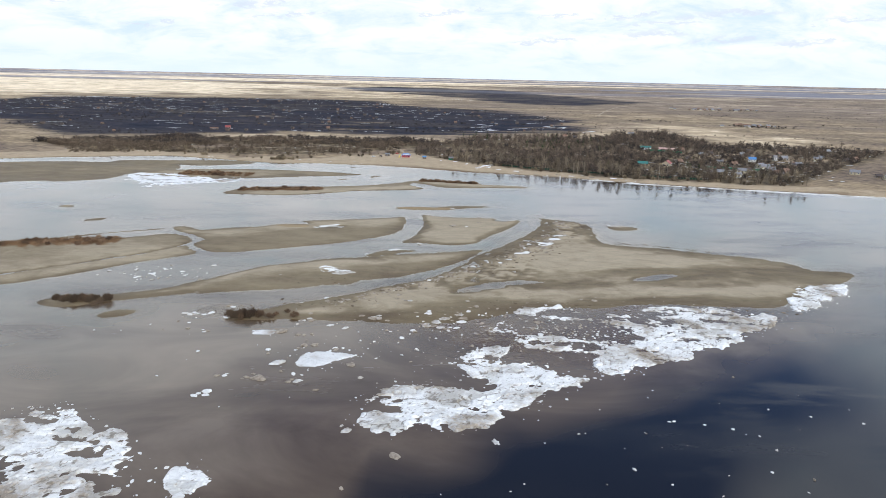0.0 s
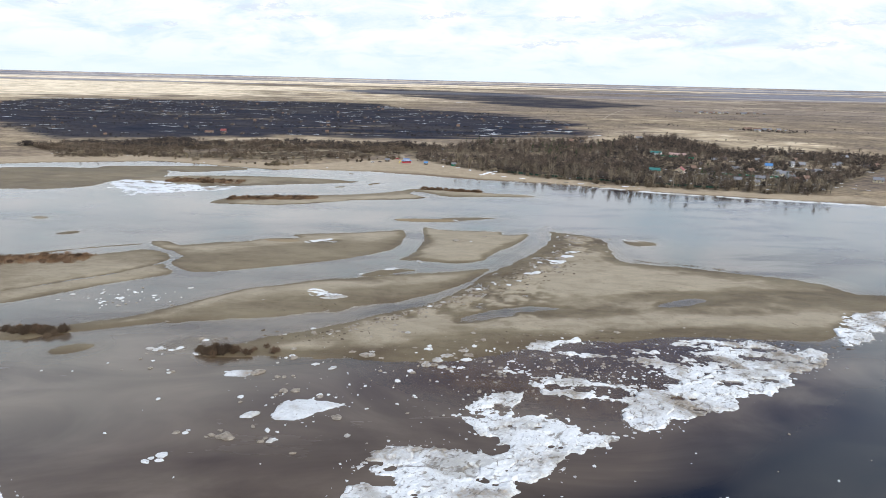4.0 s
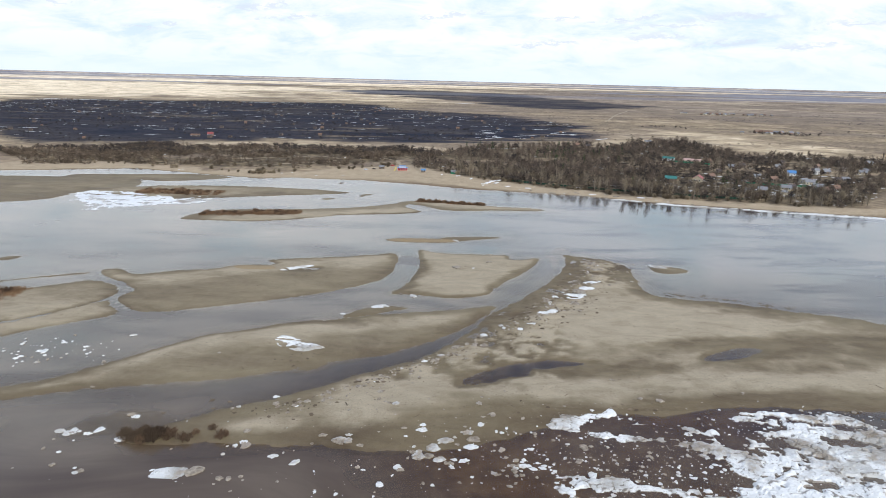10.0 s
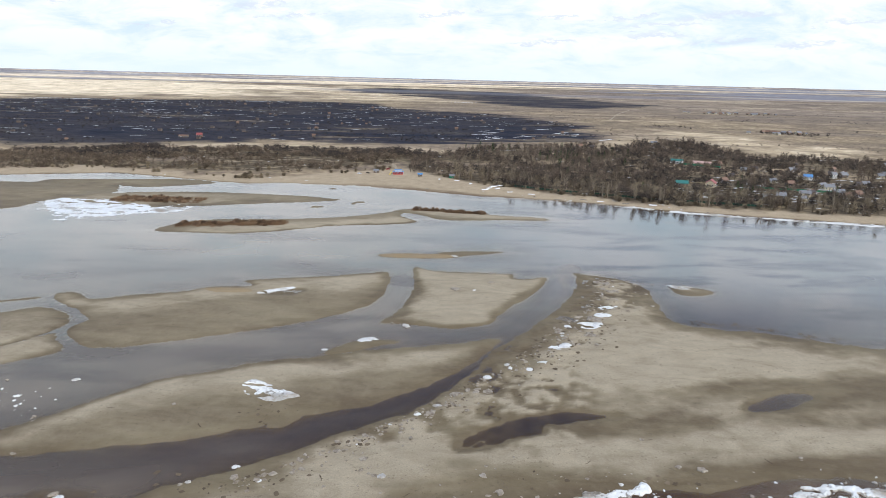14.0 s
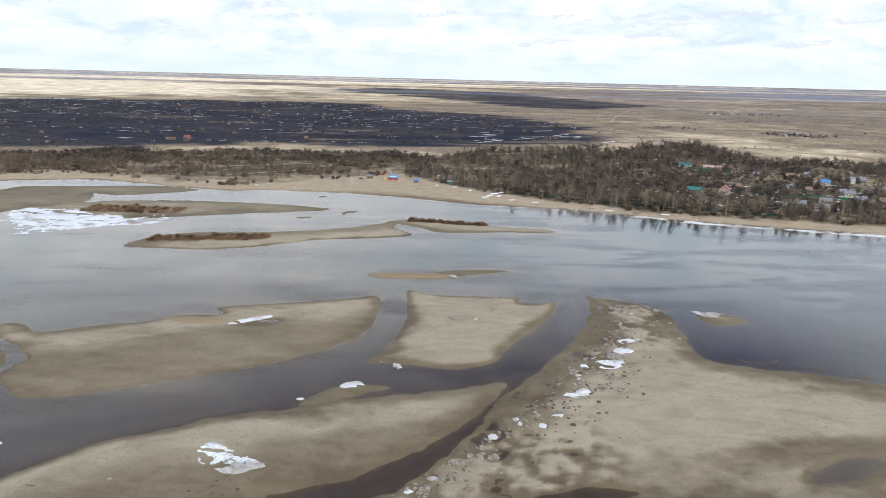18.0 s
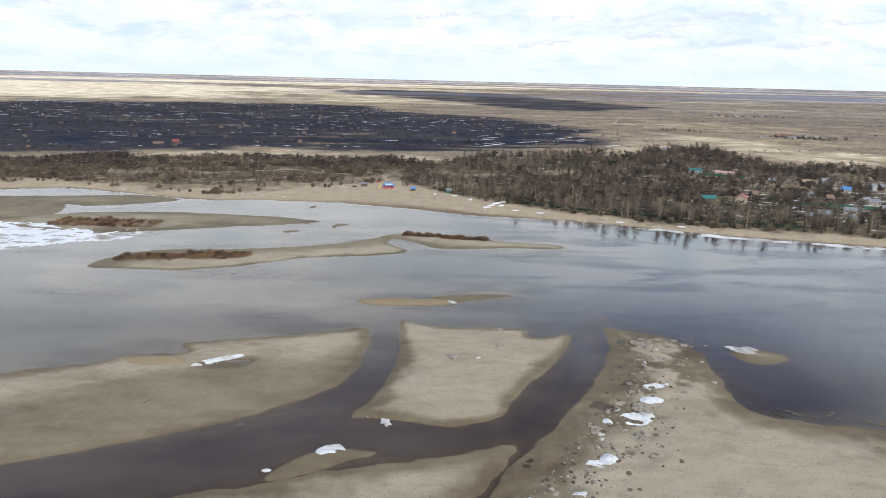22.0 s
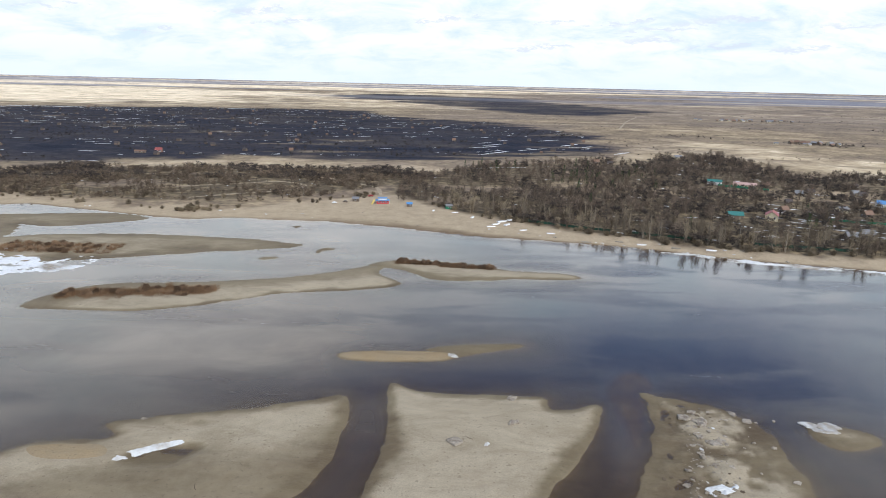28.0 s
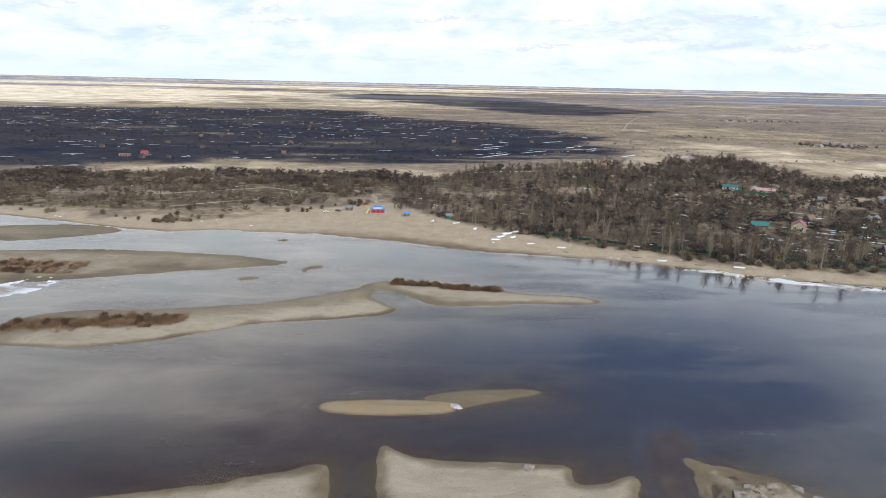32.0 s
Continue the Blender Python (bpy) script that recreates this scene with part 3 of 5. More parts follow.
def bed_height(x, y):
    d = np.full(x.shape, 1e9)
    side = y - np.interp(x, EDGE[:, 0][1:], EDGE[:, 1][1:], left=-400)
    deep = smooth(8, -50, side + 6 * fbm(x, y, 25, 3, 25))                    # beyond the ice edge
    west = smooth(20, -40, x) * smooth(262, 236, y)
    z = -1.2 + 0.5 * west - 2.2 * deep - 0.25 * fbm(x * 0.5, y, 45, 3, 21)
    z = z + 0.62 * smooth(22, -12, x - 0.25 * (y - 330)) * smooth(268, 292, y) * smooth(440, 415, y)
    mud = smooth(62, 30, np.hypot((x - 60) / 1.9, y - 248)) * smooth(-6, 10, side)
    z = z * (1 - mud) + mud * (-0.07 + 0.09 * fbm(x * 0.5, y, 12, 3, 23))
    river = smooth(430, 520, y - 0.12 * x)
    hole = smooth(1.0, 0.45, np.hypot((x - 95) / 120, (y - 505 - 0.1 * x) / 62) + 0.25 * fbm(x * 0.5, y, 40, 3, 24))
    z = z - 0.4 * river - 0.4 * hole
    shoal = smooth(-5, 4, inside_by(x, y, TONGUE_P) + 2.5 * fbm(x * 2, y, 16, 3, 30))
    return z * (1 - shoal) + shoal * (-0.20 + 0.12 * fbm(x * 2.5, y, 22, 3, 38))


BOXES = [(b, outline(b[6]).min(0) - 30, outline(b[6]).max(0) + 30) for b in BARS]


def surface(x, y):
    """The top of bed, bars and land."""
    x, y = np.asarray(x, float), np.asarray(y, float)
    z = land_height(x, y)
    for b, lo, hi in BOXES:
        sel = (x > lo[0]) & (x < hi[0]) & (y > lo[1]) & (y < hi[1])
        if sel.any():
            z[sel] = np.maximum(z[sel], bar_height(x[sel], y[sel], b)[0])
    return z


def land_height(x, y):
    s = y - shore_y(x)
    w = np.maximum(beach_y(x) - shore_y(x), 12)
    up = 1.5 * smooth(0, 1.1, s / w) + 0.25 * fbm(x, y, 30, 3, 22) * smooth(0, 1, s / w)
    if (s > 0).all():
        return up + 0.02
    return np.where(s > 0, up + 0.02, np.maximum(s * 0.08, bed_height(x, y)))


def far_place(x, y, z):
    """Past REAL metres the plain is drawn together, and raised towards the rim of the sky, as the eye sees it."""
    dx, dy = x, y - 150.0
    d = np.maximum(np.hypot(dx, dy), 1.0)
    span = FARTHEST - REAL
    r = np.where(d > REAL, REAL + span * (1 - np.exp(-(d - REAL) / span)), d)
    k = np.where(y > 0, r / d, np.minimum(1, 4000 / d))
    return dx * k, dy * k + 150.0, RIM * (1 - k) * (y > 0) + z * k


def stand(x, y):
    """Where a thing at plan place x, y stands."""
    a, b = np.array([float(x)]), np.array([float(y)])
    X, Y, Z = far_place(a, b, surface(a, b))
    return float(X[0]), float(Y[0]), float(Z[0])


def build_ground():
    rows = np.concatenate([[-2500, -1200, -500, -200], np.arange(0, 600, 20), np.arange(600, 1050, 4.0), np.geomspace(1050, 2600, 90), np.geomspace(2680, 16000, 60)])
    u = np.linspace(-1, 1, 421)
    half = np.where(rows < 0, 2600, 0.9 * np.abs(rows) + 260)
    X, Y = u[None, :] * half[:, None], np.repeat(rows[:, None], len(u), 1)
    Z = land_height(X, Y)
    s = Y - shore_y(X)
    sandy = smooth(-6, 0, s) * smooth(8, -6, Y - beach_y(X) + 7 * fbm(X, Y, 14, 3, 31))
    n1, n2 = fbm(X * 0.45, Y, 60, 4, 32), fbm(X * 0.3, Y, 320, 4, 33)
    D = np.hypot(X, Y - 150)
    bearing = X / np.maximum(D, 1)
    rows_n = fbm(X * 0.16 - Y * 0.03, Y - 0.10 * X, 34, 4, 39)
    # mask of the dark plots and their painted cloud shade
    shaded_plots = smooth(-25, 25, inside_by(X, Y, DARK_P) + 45 * n1 + 60 * rows_n * smooth(-300, 100, X)) * (0.92 + 0.08 * n1)
    shaded_plots = shaded_plots * (1 - 0.5 * smooth(0.62, 0.85, rows_n + 0.22 * smooth(-100, 250, X)))
    shaded_plots = np.maximum(shaded_plots, (0.82 + 0.2 * n1) * smooth(-60, 60, inside_by(X, Y, DARK2_P) + 130 * n2 + 60 * n1))
    straw = smooth(-35, 35, inside_by(X, Y, STRAW_P) + 45 * n1)
    straw = straw * np.clip(0.62 + 0.35 * n1 + 0.55 * fbm(X * 0.5, Y, 34, 3, 37), 0, 1)
    cream = smooth(-200, 250, inside_by(X, Y, CREAM_P) + 420 * n2 + 160 * n1)
    straw = np.maximum(straw, 0.36 * smooth(-0.15, 0.8, n1 + 0.5 * n2) * smooth(940, 1000, Y))
    bands = fbm(X * 0.5, Y * 1.0, 600, 5, 34)
    west = smooth(900, -700, X / np.maximum(D, 1) * 2400)
    straw = np.maximum(straw, smooth(2350, 2600, D) * smooth(-0.25, 0.25, bands + 0.45 * west - 0.22 + 0.35 * n1)) * 0.95
    straw = np.maximum(straw, cream * smooth(2450, 3000, D + 250 * n1))
    straw = straw * (1 - 0.6 * smooth(330, 230, X) * smooth(1500, 1250, D))
    # dull heath in the east, between the near straw and the farthest fields
    heath = smooth(-0.02, 0.16, bearing + 0.05 * n2) * smooth(1650, 2300, D + 150 * n1) * smooth(7200, 5600, D + 900 * n2)
    heath = np.maximum(heath, 0.75 * smooth(0.10, 0.5, fbm(X * 0.14, Y, 120, 5, 40)) * smooth(1150, 1400, D) * smooth(7000, 5000, D) * smooth(-0.1, 0.1, bearing))
    stripes = fbm(X * 0.07, Y, 900, 5, 47)
    pale = np.maximum(cream * (0.75 + 0.4 * n1) * smooth(2450, 3000, D + 250 * n1), smooth(0.05, 0.3, stripes) * smooth(4300, 5200, D + 700 * n2) * smooth(14500, 10500, D) * (0.9 - 0.35 * smooth(0.1, 0.5, bearing)))
    pale = np.clip(pale, 0, 0.92)
    heath = np.clip(heath * (0.62 + 0.45 * fbm(X * 0.2, Y, 90, 4, 46)), 0, 1)
    straw = straw * (1 - 0.65 * heath)
    strip = smooth(-30, 5, Y - 990 - 0.06 * X) * smooth(1120, 1000, Y - 0.25 * np.maximum(X, 0)) * (X < 330)
    straw = np.maximum(straw, 0.28 * strip * (0.8 + 0.9 * n1))
    # far woods, then painted haze over everything towards the rim
    hazy_farwood = smooth(2500, 5200, D) * smooth(0.05, 0.4, fbm(X * 0.22, Y, 800, 5, 35) + 0.10 * smooth(5000, 9000, D)) * 0.6
    hazy_farwood = hazy_farwood * (1 - 0.9 * cream)
    hazy_farwood = np.maximum(hazy_farwood, (0.55 + 0.5 * bands) * smooth(6500, 11000, D)).clip(0, 1) * 0.85 * (1 - 0.5 * smooth(0.05, 0.3, fbm(X * 0.07, Y, 900, 5, 47)))
    litter = smooth(-12, 6, np.maximum(inside_by(X, Y, WOODS_P), inside_by(X, Y, BELT_P) - 10 + 14 * n1)) * smooth(-0.75, -0.25, n1 + 0.3 * fbm(X, Y, 15, 3, 36))
    bed = smooth(0.16, -0.06, Z + 0.06 * n1)
    x, y, z = far_place(X, Y, Z)
    me = grid_mesh("ground", x, y, z, np.ones(X.shape, bool), GROUND, {"sandy": sandy, "shaded_plots": shaded_plots * (1 - hazy_farwood), "straw": straw * (1 - shaded_plots), "hazy_farwood": hazy_farwood, "litter": litter * smooth(1300, 1200, Y), "bed": bed, "heath": heath * (1 - shaded_plots), "cream": pale * (1 - shaded_plots)})
    tagged(new("ground", me), "brown grass plain with beach, cloud-shaded dark plots and straw fields", "ground", kind="structure")


def build_water():
    rows = np.concatenate([[-2500, -1000, -300], np.arange(-60, 760, 3.0)])
    u = np.linspace(-1, 1, 401)
    half = np.where(rows < -100, 2600, 0.85 * np.abs(rows) + 180)
    X, Y = u[None, :] * half[:, None], np.repeat(rows[:, None], len(u), 1)
    top = surface(X, Y)
    depth, keep = np.clip(-top, 0, 6), top < 0.35
    drift = 25 * fbm(X * 0.4, Y, 60, 3, 44)
    murk = smooth(70, -70, X + 0.1 * (Y - 450) + drift) * smooth(425, 470, Y + 0.1 * X) + smooth(275, 245, Y) + 0.55 * smooth(28, -22, X + 0.5 * drift) * smooth(450, 425, Y)
    murk = murk + 0.6 * smooth(-7, 4, inside_by(X, Y, TONGUE_P) + 0.15 * drift) + 0.4 * smooth(45, 12, np.hypot(X - 128, Y - 412) + 0.4 * drift)
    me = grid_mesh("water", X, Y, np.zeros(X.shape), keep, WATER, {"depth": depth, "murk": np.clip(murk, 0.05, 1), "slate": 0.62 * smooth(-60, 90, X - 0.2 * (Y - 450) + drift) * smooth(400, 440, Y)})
    water = new("water", me)
    water.visible_shadow = False
    tagged(water, "calm brown river water mirroring clouds", "river", kind="structure")


def build_bars():
    for b, lo, hi in BOXES:
        step = b[4]
        X, Y = np.meshgrid(np.arange(lo[0] + 8, hi[0] - 8, step), np.arange(lo[1] + 8, hi[1] - 8, step))
        Z, d = bar_height(X, Y, b)
        patch = fbm(X * 0.45, Y, 42, 4, 41) + 0.4 * fbm(X, Y, 9, 3, 42)
        fine = 0.5 * fbm(X * 0.7, Y, 5, 3, 43)
        low = 0.12 * smooth(350, 280, Y) if b[0] == "main" else 0.0
        streak = fbm(X * 0.22 + Y * 0.08, Y - 0.12 * X, 9, 4, 45)
        dry = smooth(0.24, 0.58, Z - low + 0.20 * patch + 0.10 * fine + 0.10 * streak)
        if b[0] in ("strip", "ochre"):
            dry = smooth(0.05, 0.3, Z)
        if b[0] == "main":
            west = X - np.interp(Y, (262, 300, 340, 360, 400, 440, 456), (-60, -14, 22, 34, 56, 70, 73))
            wide = np.interp(Y, (262, 320, 400, 456), (3, 9, 15, 6))
            south = np.interp(X, (-75, -50, -25, 1, 20, 54, 90, 128), (250, 257, 262, 271, 274, 278, 284, 290))
            dry = dry * smooth(-7, 7, Y - south + 9 * patch + 4 * streak)
            dry = dry * (1 - 0.8 * smooth(7, -6, west - wide + 9 * patch + 6 * streak))
        if b[0] == "left":
            north = np.interp(X, (-180, -147, -96, -28), (400, 402, 426, 447))
            dry = dry * (0.26 + 0.74 * smooth(42, 15, north - Y + 12 * patch + 6 * streak))
        if b[0] == "middle":
            dry = dry * (0.35 + 0.65 * smooth(14, -14, X + 10 * patch)) * (0.25 + 0.75 * smooth(28, 8, np.interp(X, (-150, -88, -50, -24, 20), (277, 319, 339, 351, 362)) - Y + 12 * patch))
        if b[0] == "willow":
            dry = np.clip(1.3 * dry, 0, 1) * (0.3 + 0.7 * smooth(-172, -155, X)) * (0.35 + 0.65 * smooth(572, 558, Y - 0.3 * (X + 60) + 5 * patch))
        if b[0] in ("flatW", "farflat", "snowbar", "mudbank", "reedbar"):
            dry = dry * (0.30 if b[0] not in ("snowbar", "reedbar") else 0.5) + 0.35 * dry * smooth(0.1, 0.9, patch)
        floor_z = land_height(X, Y)
        me = grid_mesh("sandbar", X, Y, Z, (Z > floor_z - 0.06), OCHRE if b[0] in ("strip", "ochre") else SAND, {"dry": dry})
        tagged(new("sandbar", me), b[5], "sandbar", kind="structure")


build_ground()
build_water()
build_bars()


# ---- ice ----
def ice_field(text, label, top, size, seed, mat, ragged=3.0, gaps=0.0, grid=0.75, lean=(1.0, 1.0)):
    pts = rounded(outline(text), 1)
    lo, hi = pts.min(0) - 5, pts.max(0) + 5
    X, Y = np.meshgrid(np.arange(lo[0], hi[0], grid), np.arange(lo[1], hi[1], grid))
    d = inside_by(X, Y, pts) + ragged * fbm(X * lean[0], Y * lean[1], 9, 4, seed) + 0.5 * ragged * fbm(X, Y, 2.6, 2, seed + 3)
    if gaps:
        along = (X * 0.50 - Y * 0.15, X * 0.20 + Y * 1.5)
        solid = smooth(34, 4, Y - np.interp(X, EDGE[1:, 0], EDGE[1:, 1])) * smooth(-30, 0, X)
        torn = fbm(along[0], along[1], 7, 5, seed + 5) + 0.35 * fbm(X, Y, 2.2, 2, seed + 6)
        d = np.minimum(d, 3.0 * (torn + 1.0 - gaps * (1 - 0.55 * solid)))
    val, rim = plates(X + 2 * fbm(X, Y, 5, 2, seed + 7), Y, size, seed + 11)
    val2, rim2 = plates(X, Y, size * 0.36, seed + 17)
    rise = top * (0.35 + 0.55 * val + 0.25 * val2) * smooth(0.0, 0.12, rim + 0.25 * val) + 0.10 * fbm(X, Y, 2.5, 3, seed + 9)
    base = np.maximum(surface(X, Y), -0.05)
    Z = np.where(d > 0, base + np.maximum(rise * smooth(-0.4, 1.6, d), 0.06), base - 0.3)
    old_plate, _ = plates(X * 0.7, Y, size * 1.7, seed + 23)
    me = grid_mesh("ice_field", X, Y, Z, d > 0, mat, {"plate": old_plate, "rim": np.minimum(rim, rim2 * 0.7 + 0.1 * val)}, False)
    return tagged(new("ice_field", me), label, "ice field")


ice_field(ICE_C, "broken white river ice jammed on the shallows", 0.8, 4.5, 51, ICE_PACK, 3.0, 0.80, 0.55)
ice_field(ICE_D, "large stranded white ice field with dark mud gaps", 0.8, 5.0, 52, ICE_PACK, 3.0, 0.90, 0.55)
ice_field(ICE_D2, "long white ice tongue stranded along the sandbar", 0.6, 4.0, 62, ICE_PACK, 3.5, 1.02, 0.55)
ice_field(ICE_D3, "white ice slab stranded in dark mud", 0.6, 5.0, 63, ICE_PACK, 2.5, 0.85, 0.55)
ice_field(ICE_E, "white ice ridge stranded on the sandbar tip", 0.7, 4.0, 53, ICE_PACK, 2.5, 0.80, 0.6)
ice_field(ICE_W, "thick broken ice pack with dirty streaks", 0.9, 5.0, 54, ICE_PACK, 3.5, 0.72, 0.6)
ice_field(ICE_F, "small detached sheet of broken ice", 0.6, 3.0, 55, ICE_PACK, 1.5, 0.5, 0.5)
ice_field(ICE_A, "flat white ice floe aground in murky water", 0.35, 8.0, 56, ICE, 1.0, 0.0, 0.6)
ice_field(ICE_H, "cracked white ice slab lying on wet sand", 0.55, 3.2, 57, ICE_PACK, 0.8, 0.42, 0.35)
ice_field(ICE_SNOW, "melting grey-white ice along the sandbar", 0.2, 7.0, 58, SNOW, 6.0, 0.58, 1.2)
ice_field("-87,405 -82,408 -76,412 -70,415 -72,416.5 -79,414 -86,409", "thin white ice rind beside a puddle on the bar", 0.25, 2.0, 64, ICE, 0.3, 0.45, 0.35)


def floe_mesh(name, seed, mat, flat=True):
    """A broken slab: ragged rim, undercut foot, hummocky top with a crack or two."""
    rnd = random.Random(seed)
    n = rnd.randint(15, 21)
    lobes = [(rnd.randint(2, 5), rnd.uniform(0, 6.28), rnd.uniform(0.03, 0.11)) for _ in range(3)]
    ang = [(k + rnd.uniform(-0.3, 0.3)) / n * math.tau for k in range(n)]
    rough = 0.09 if flat else 0.04
    rad = [max(0.35, 0.80 + sum(w * math.sin(f * a + o) for f, o, w in lobes) + rnd.uniform(-rough, rough)) for a in ang]
    wide = rnd.uniform(0.55, 0.95)
    tilt = (rnd.uniform(-0.12, 0.12), rnd.uniform(-0.12, 0.12))
    lift = 0.26 if flat else 0.42
    bm = bmesh.new()
    rings = []
    for z, k, jit in ((-0.25, 0.93, 0.0), (lift * 0.35, 1.0, 0.04), (lift * 0.9, 0.90, 0.09), (lift * 1.15, 0.55, 0.11 if flat else 0.10)):
        ring = []
        for a, r in zip(ang, rad):
            x, y = math.cos(a) * r * k, math.sin(a) * r * k * wide
            up = z + (rnd.uniform(-jit, jit) + tilt[0] * x + tilt[1] * y if z > 0 else 0)
            ring.append(bm.verts.new((x, y, up)))
        rings.append(ring)
    for lo, hi in zip(rings, rings[1:]):
        for k in range(n):
            bm.faces.new((lo[k], lo[(k + 1) % n], hi[(k + 1) % n], hi[k]))
    mid = bm.verts.new((rnd.uniform(-0.15, 0.15), rnd.uniform(-0.15, 0.15), lift * 1.1 + rnd.uniform(-0.1, 0.12)))
    for k in range(n):
        bm.faces.new((rings[3][k], rings[3][(k + 1) % n], mid))
    me = bpy.data.meshes.new(name)
    bm.to_mesh(me)
    bm.free()
    me.materials.append(mat)
    return me


FLOES = [floe_mesh("ice_floe", 100 + k, ICE) for k in range(7)]
DIRTY = [floe_mesh("ice_floe", 200 + k, ICE_DIRTY) for k in range(5)]
LUMPS = [floe_mesh("ice_block", 300 + k, SANDY_ICE, False) for k in range(6)]


def drop(name, me, x, y, size, label, category, group, turn, squash=1.0, sink=0.0, floats=True):
    z = float(surface(np.array([x]), np.array([y]))[0])
    ob = new(name, me)
    ob.matrix_world = Matrix.Translation((x, y, (max(z, 0) if floats else z) - sink)) @ Matrix.Rotation(turn, 4, "Z") @ Matrix.Diagonal((size, size, size * squash, 1))
    return tagged(ob, label, category, group)


def scatter_floes():
    rnd = random.Random(7)
    # centre, spread across and along, how many, smallest and largest radius, share of dirty ones
    groups = (((24, 238), (30, 14), 36, 0.5, 1.9, 0.45), ((-18, 228), (42, 24), 14, 0.5, 1.5, 0.4),
              ((-60, 222), (24, 20), 8, 0.5, 2.0, 0.5), ((-50, 190), (30, 24), 8, 0.4, 1.4, 0.4),
              ((-146, 302), (26, 14), 34, 0.5, 1.8, 0.15), ((-100, 230), (40, 26), 12, 0.4, 1.1, 0.3),
              ((10, 256), (40, 7), 18, 0.5, 1.5, 0.4), ((70, 170), (70, 30), 34, 0.25, 0.8, 0.1), ((30, 135), (60, 12), 14, 0.3, 0.9, 0.2))
    for (cx, cy), (sx, sy), count, lo, hi, dirty in groups:
        for _ in range(count):
            x, y = cx + rnd.gauss(0, 0.5) * sx, cy + rnd.gauss(0, 0.5) * sy
            size = lo + (hi - lo) * rnd.random() ** 2
            grimy = rnd.random() < dirty
            me = rnd.choice(DIRTY if grimy else FLOES)
            drop("ice_floe", me, x, y, size, "small muddy ice floe in the shallows" if grimy else "small white ice floe adrift on the river", "ice floe", "drifting ice floes", rnd.uniform(0, 6.28), min(1.0, 0.7 / size + 0.2))
    # huddles of slabs at their places: x, y, spread, how many
    for text in CLUSTERS.split():
        cx, cy, wide, count = [float(k) for k in text.split(",")]
        for k in range(int(count)):
            x, y = cx + rnd.gauss(0, 0.42) * wide, cy + rnd.gauss(0, 0.25) * wide
            size = rnd.uniform(0.7, 1.1) * (1.0 + 0.18 * wide) * (0.55 if k % 2 else 1.0)
            grimy = rnd.random() < 0.45
            drop("ice_floe", rnd.choice(DIRTY if grimy else FLOES), x, y, size, "muddy ice slab heaped in a huddle of floes" if grimy else "white ice slab heaped in a huddle of floes", "ice floe", "huddled slabs", rnd.uniform(-0.4, 0.4), 0.6)
    # larger ones at their places
    for x, y, size, grimy in ((-70, 232, 5.0, 0), (-64, 233, 3.2, 1), (-58, 205, 3.0, 0), (-61, 193, 3.4, 1), (-32, 205, 2.2, 1), (-48, 221, 2.0, 1),
                              (-29, 357, 4.6, 0), (-27, 162, 2.0, 0), (-12, 150, 2.2, 1), (-63, 131, 2.0, 0), (-44, 347, 1.3, 0), (16, 158, 1.6, 0), (-15, 372, 2.6, 0),
                              (-21, 375, 1.2, 1), (6, 478, 2.6, 0), (121, 431, 5.5, 0), (116, 433, 3.0, 0), (-39, 238, 2.0, 0), (-88, 428, 1.2, 1), (1, 250, 2.4, 0), (9, 251, 2.6, 1)):
        if size > 4:
            rim = [(x + size * 1.1 * rnd.uniform(0.7, 1.0) * math.cos(a), y + size * rnd.uniform(0.5, 0.8) * math.sin(a) + 0.2 * size * math.cos(a)) for a in [k * math.tau / 9 for k in range(9)]]
            ice_field(" ".join("%.2f,%.2f" % q for q in rim), "cracked white ice floe run aground in the shallows", 0.4, 3.5, 140 + int(y), ICE, 1.0, 0.3, 0.32)
            continue
        drop("ice_floe", rnd.choice(DIRTY if grimy else FLOES), x, y, size, "broad flat floe of muddy ice" if grimy else "broad flat white ice floe run aground", "ice floe", "stranded floes", rnd.uniform(0, 6.28), 0.5)


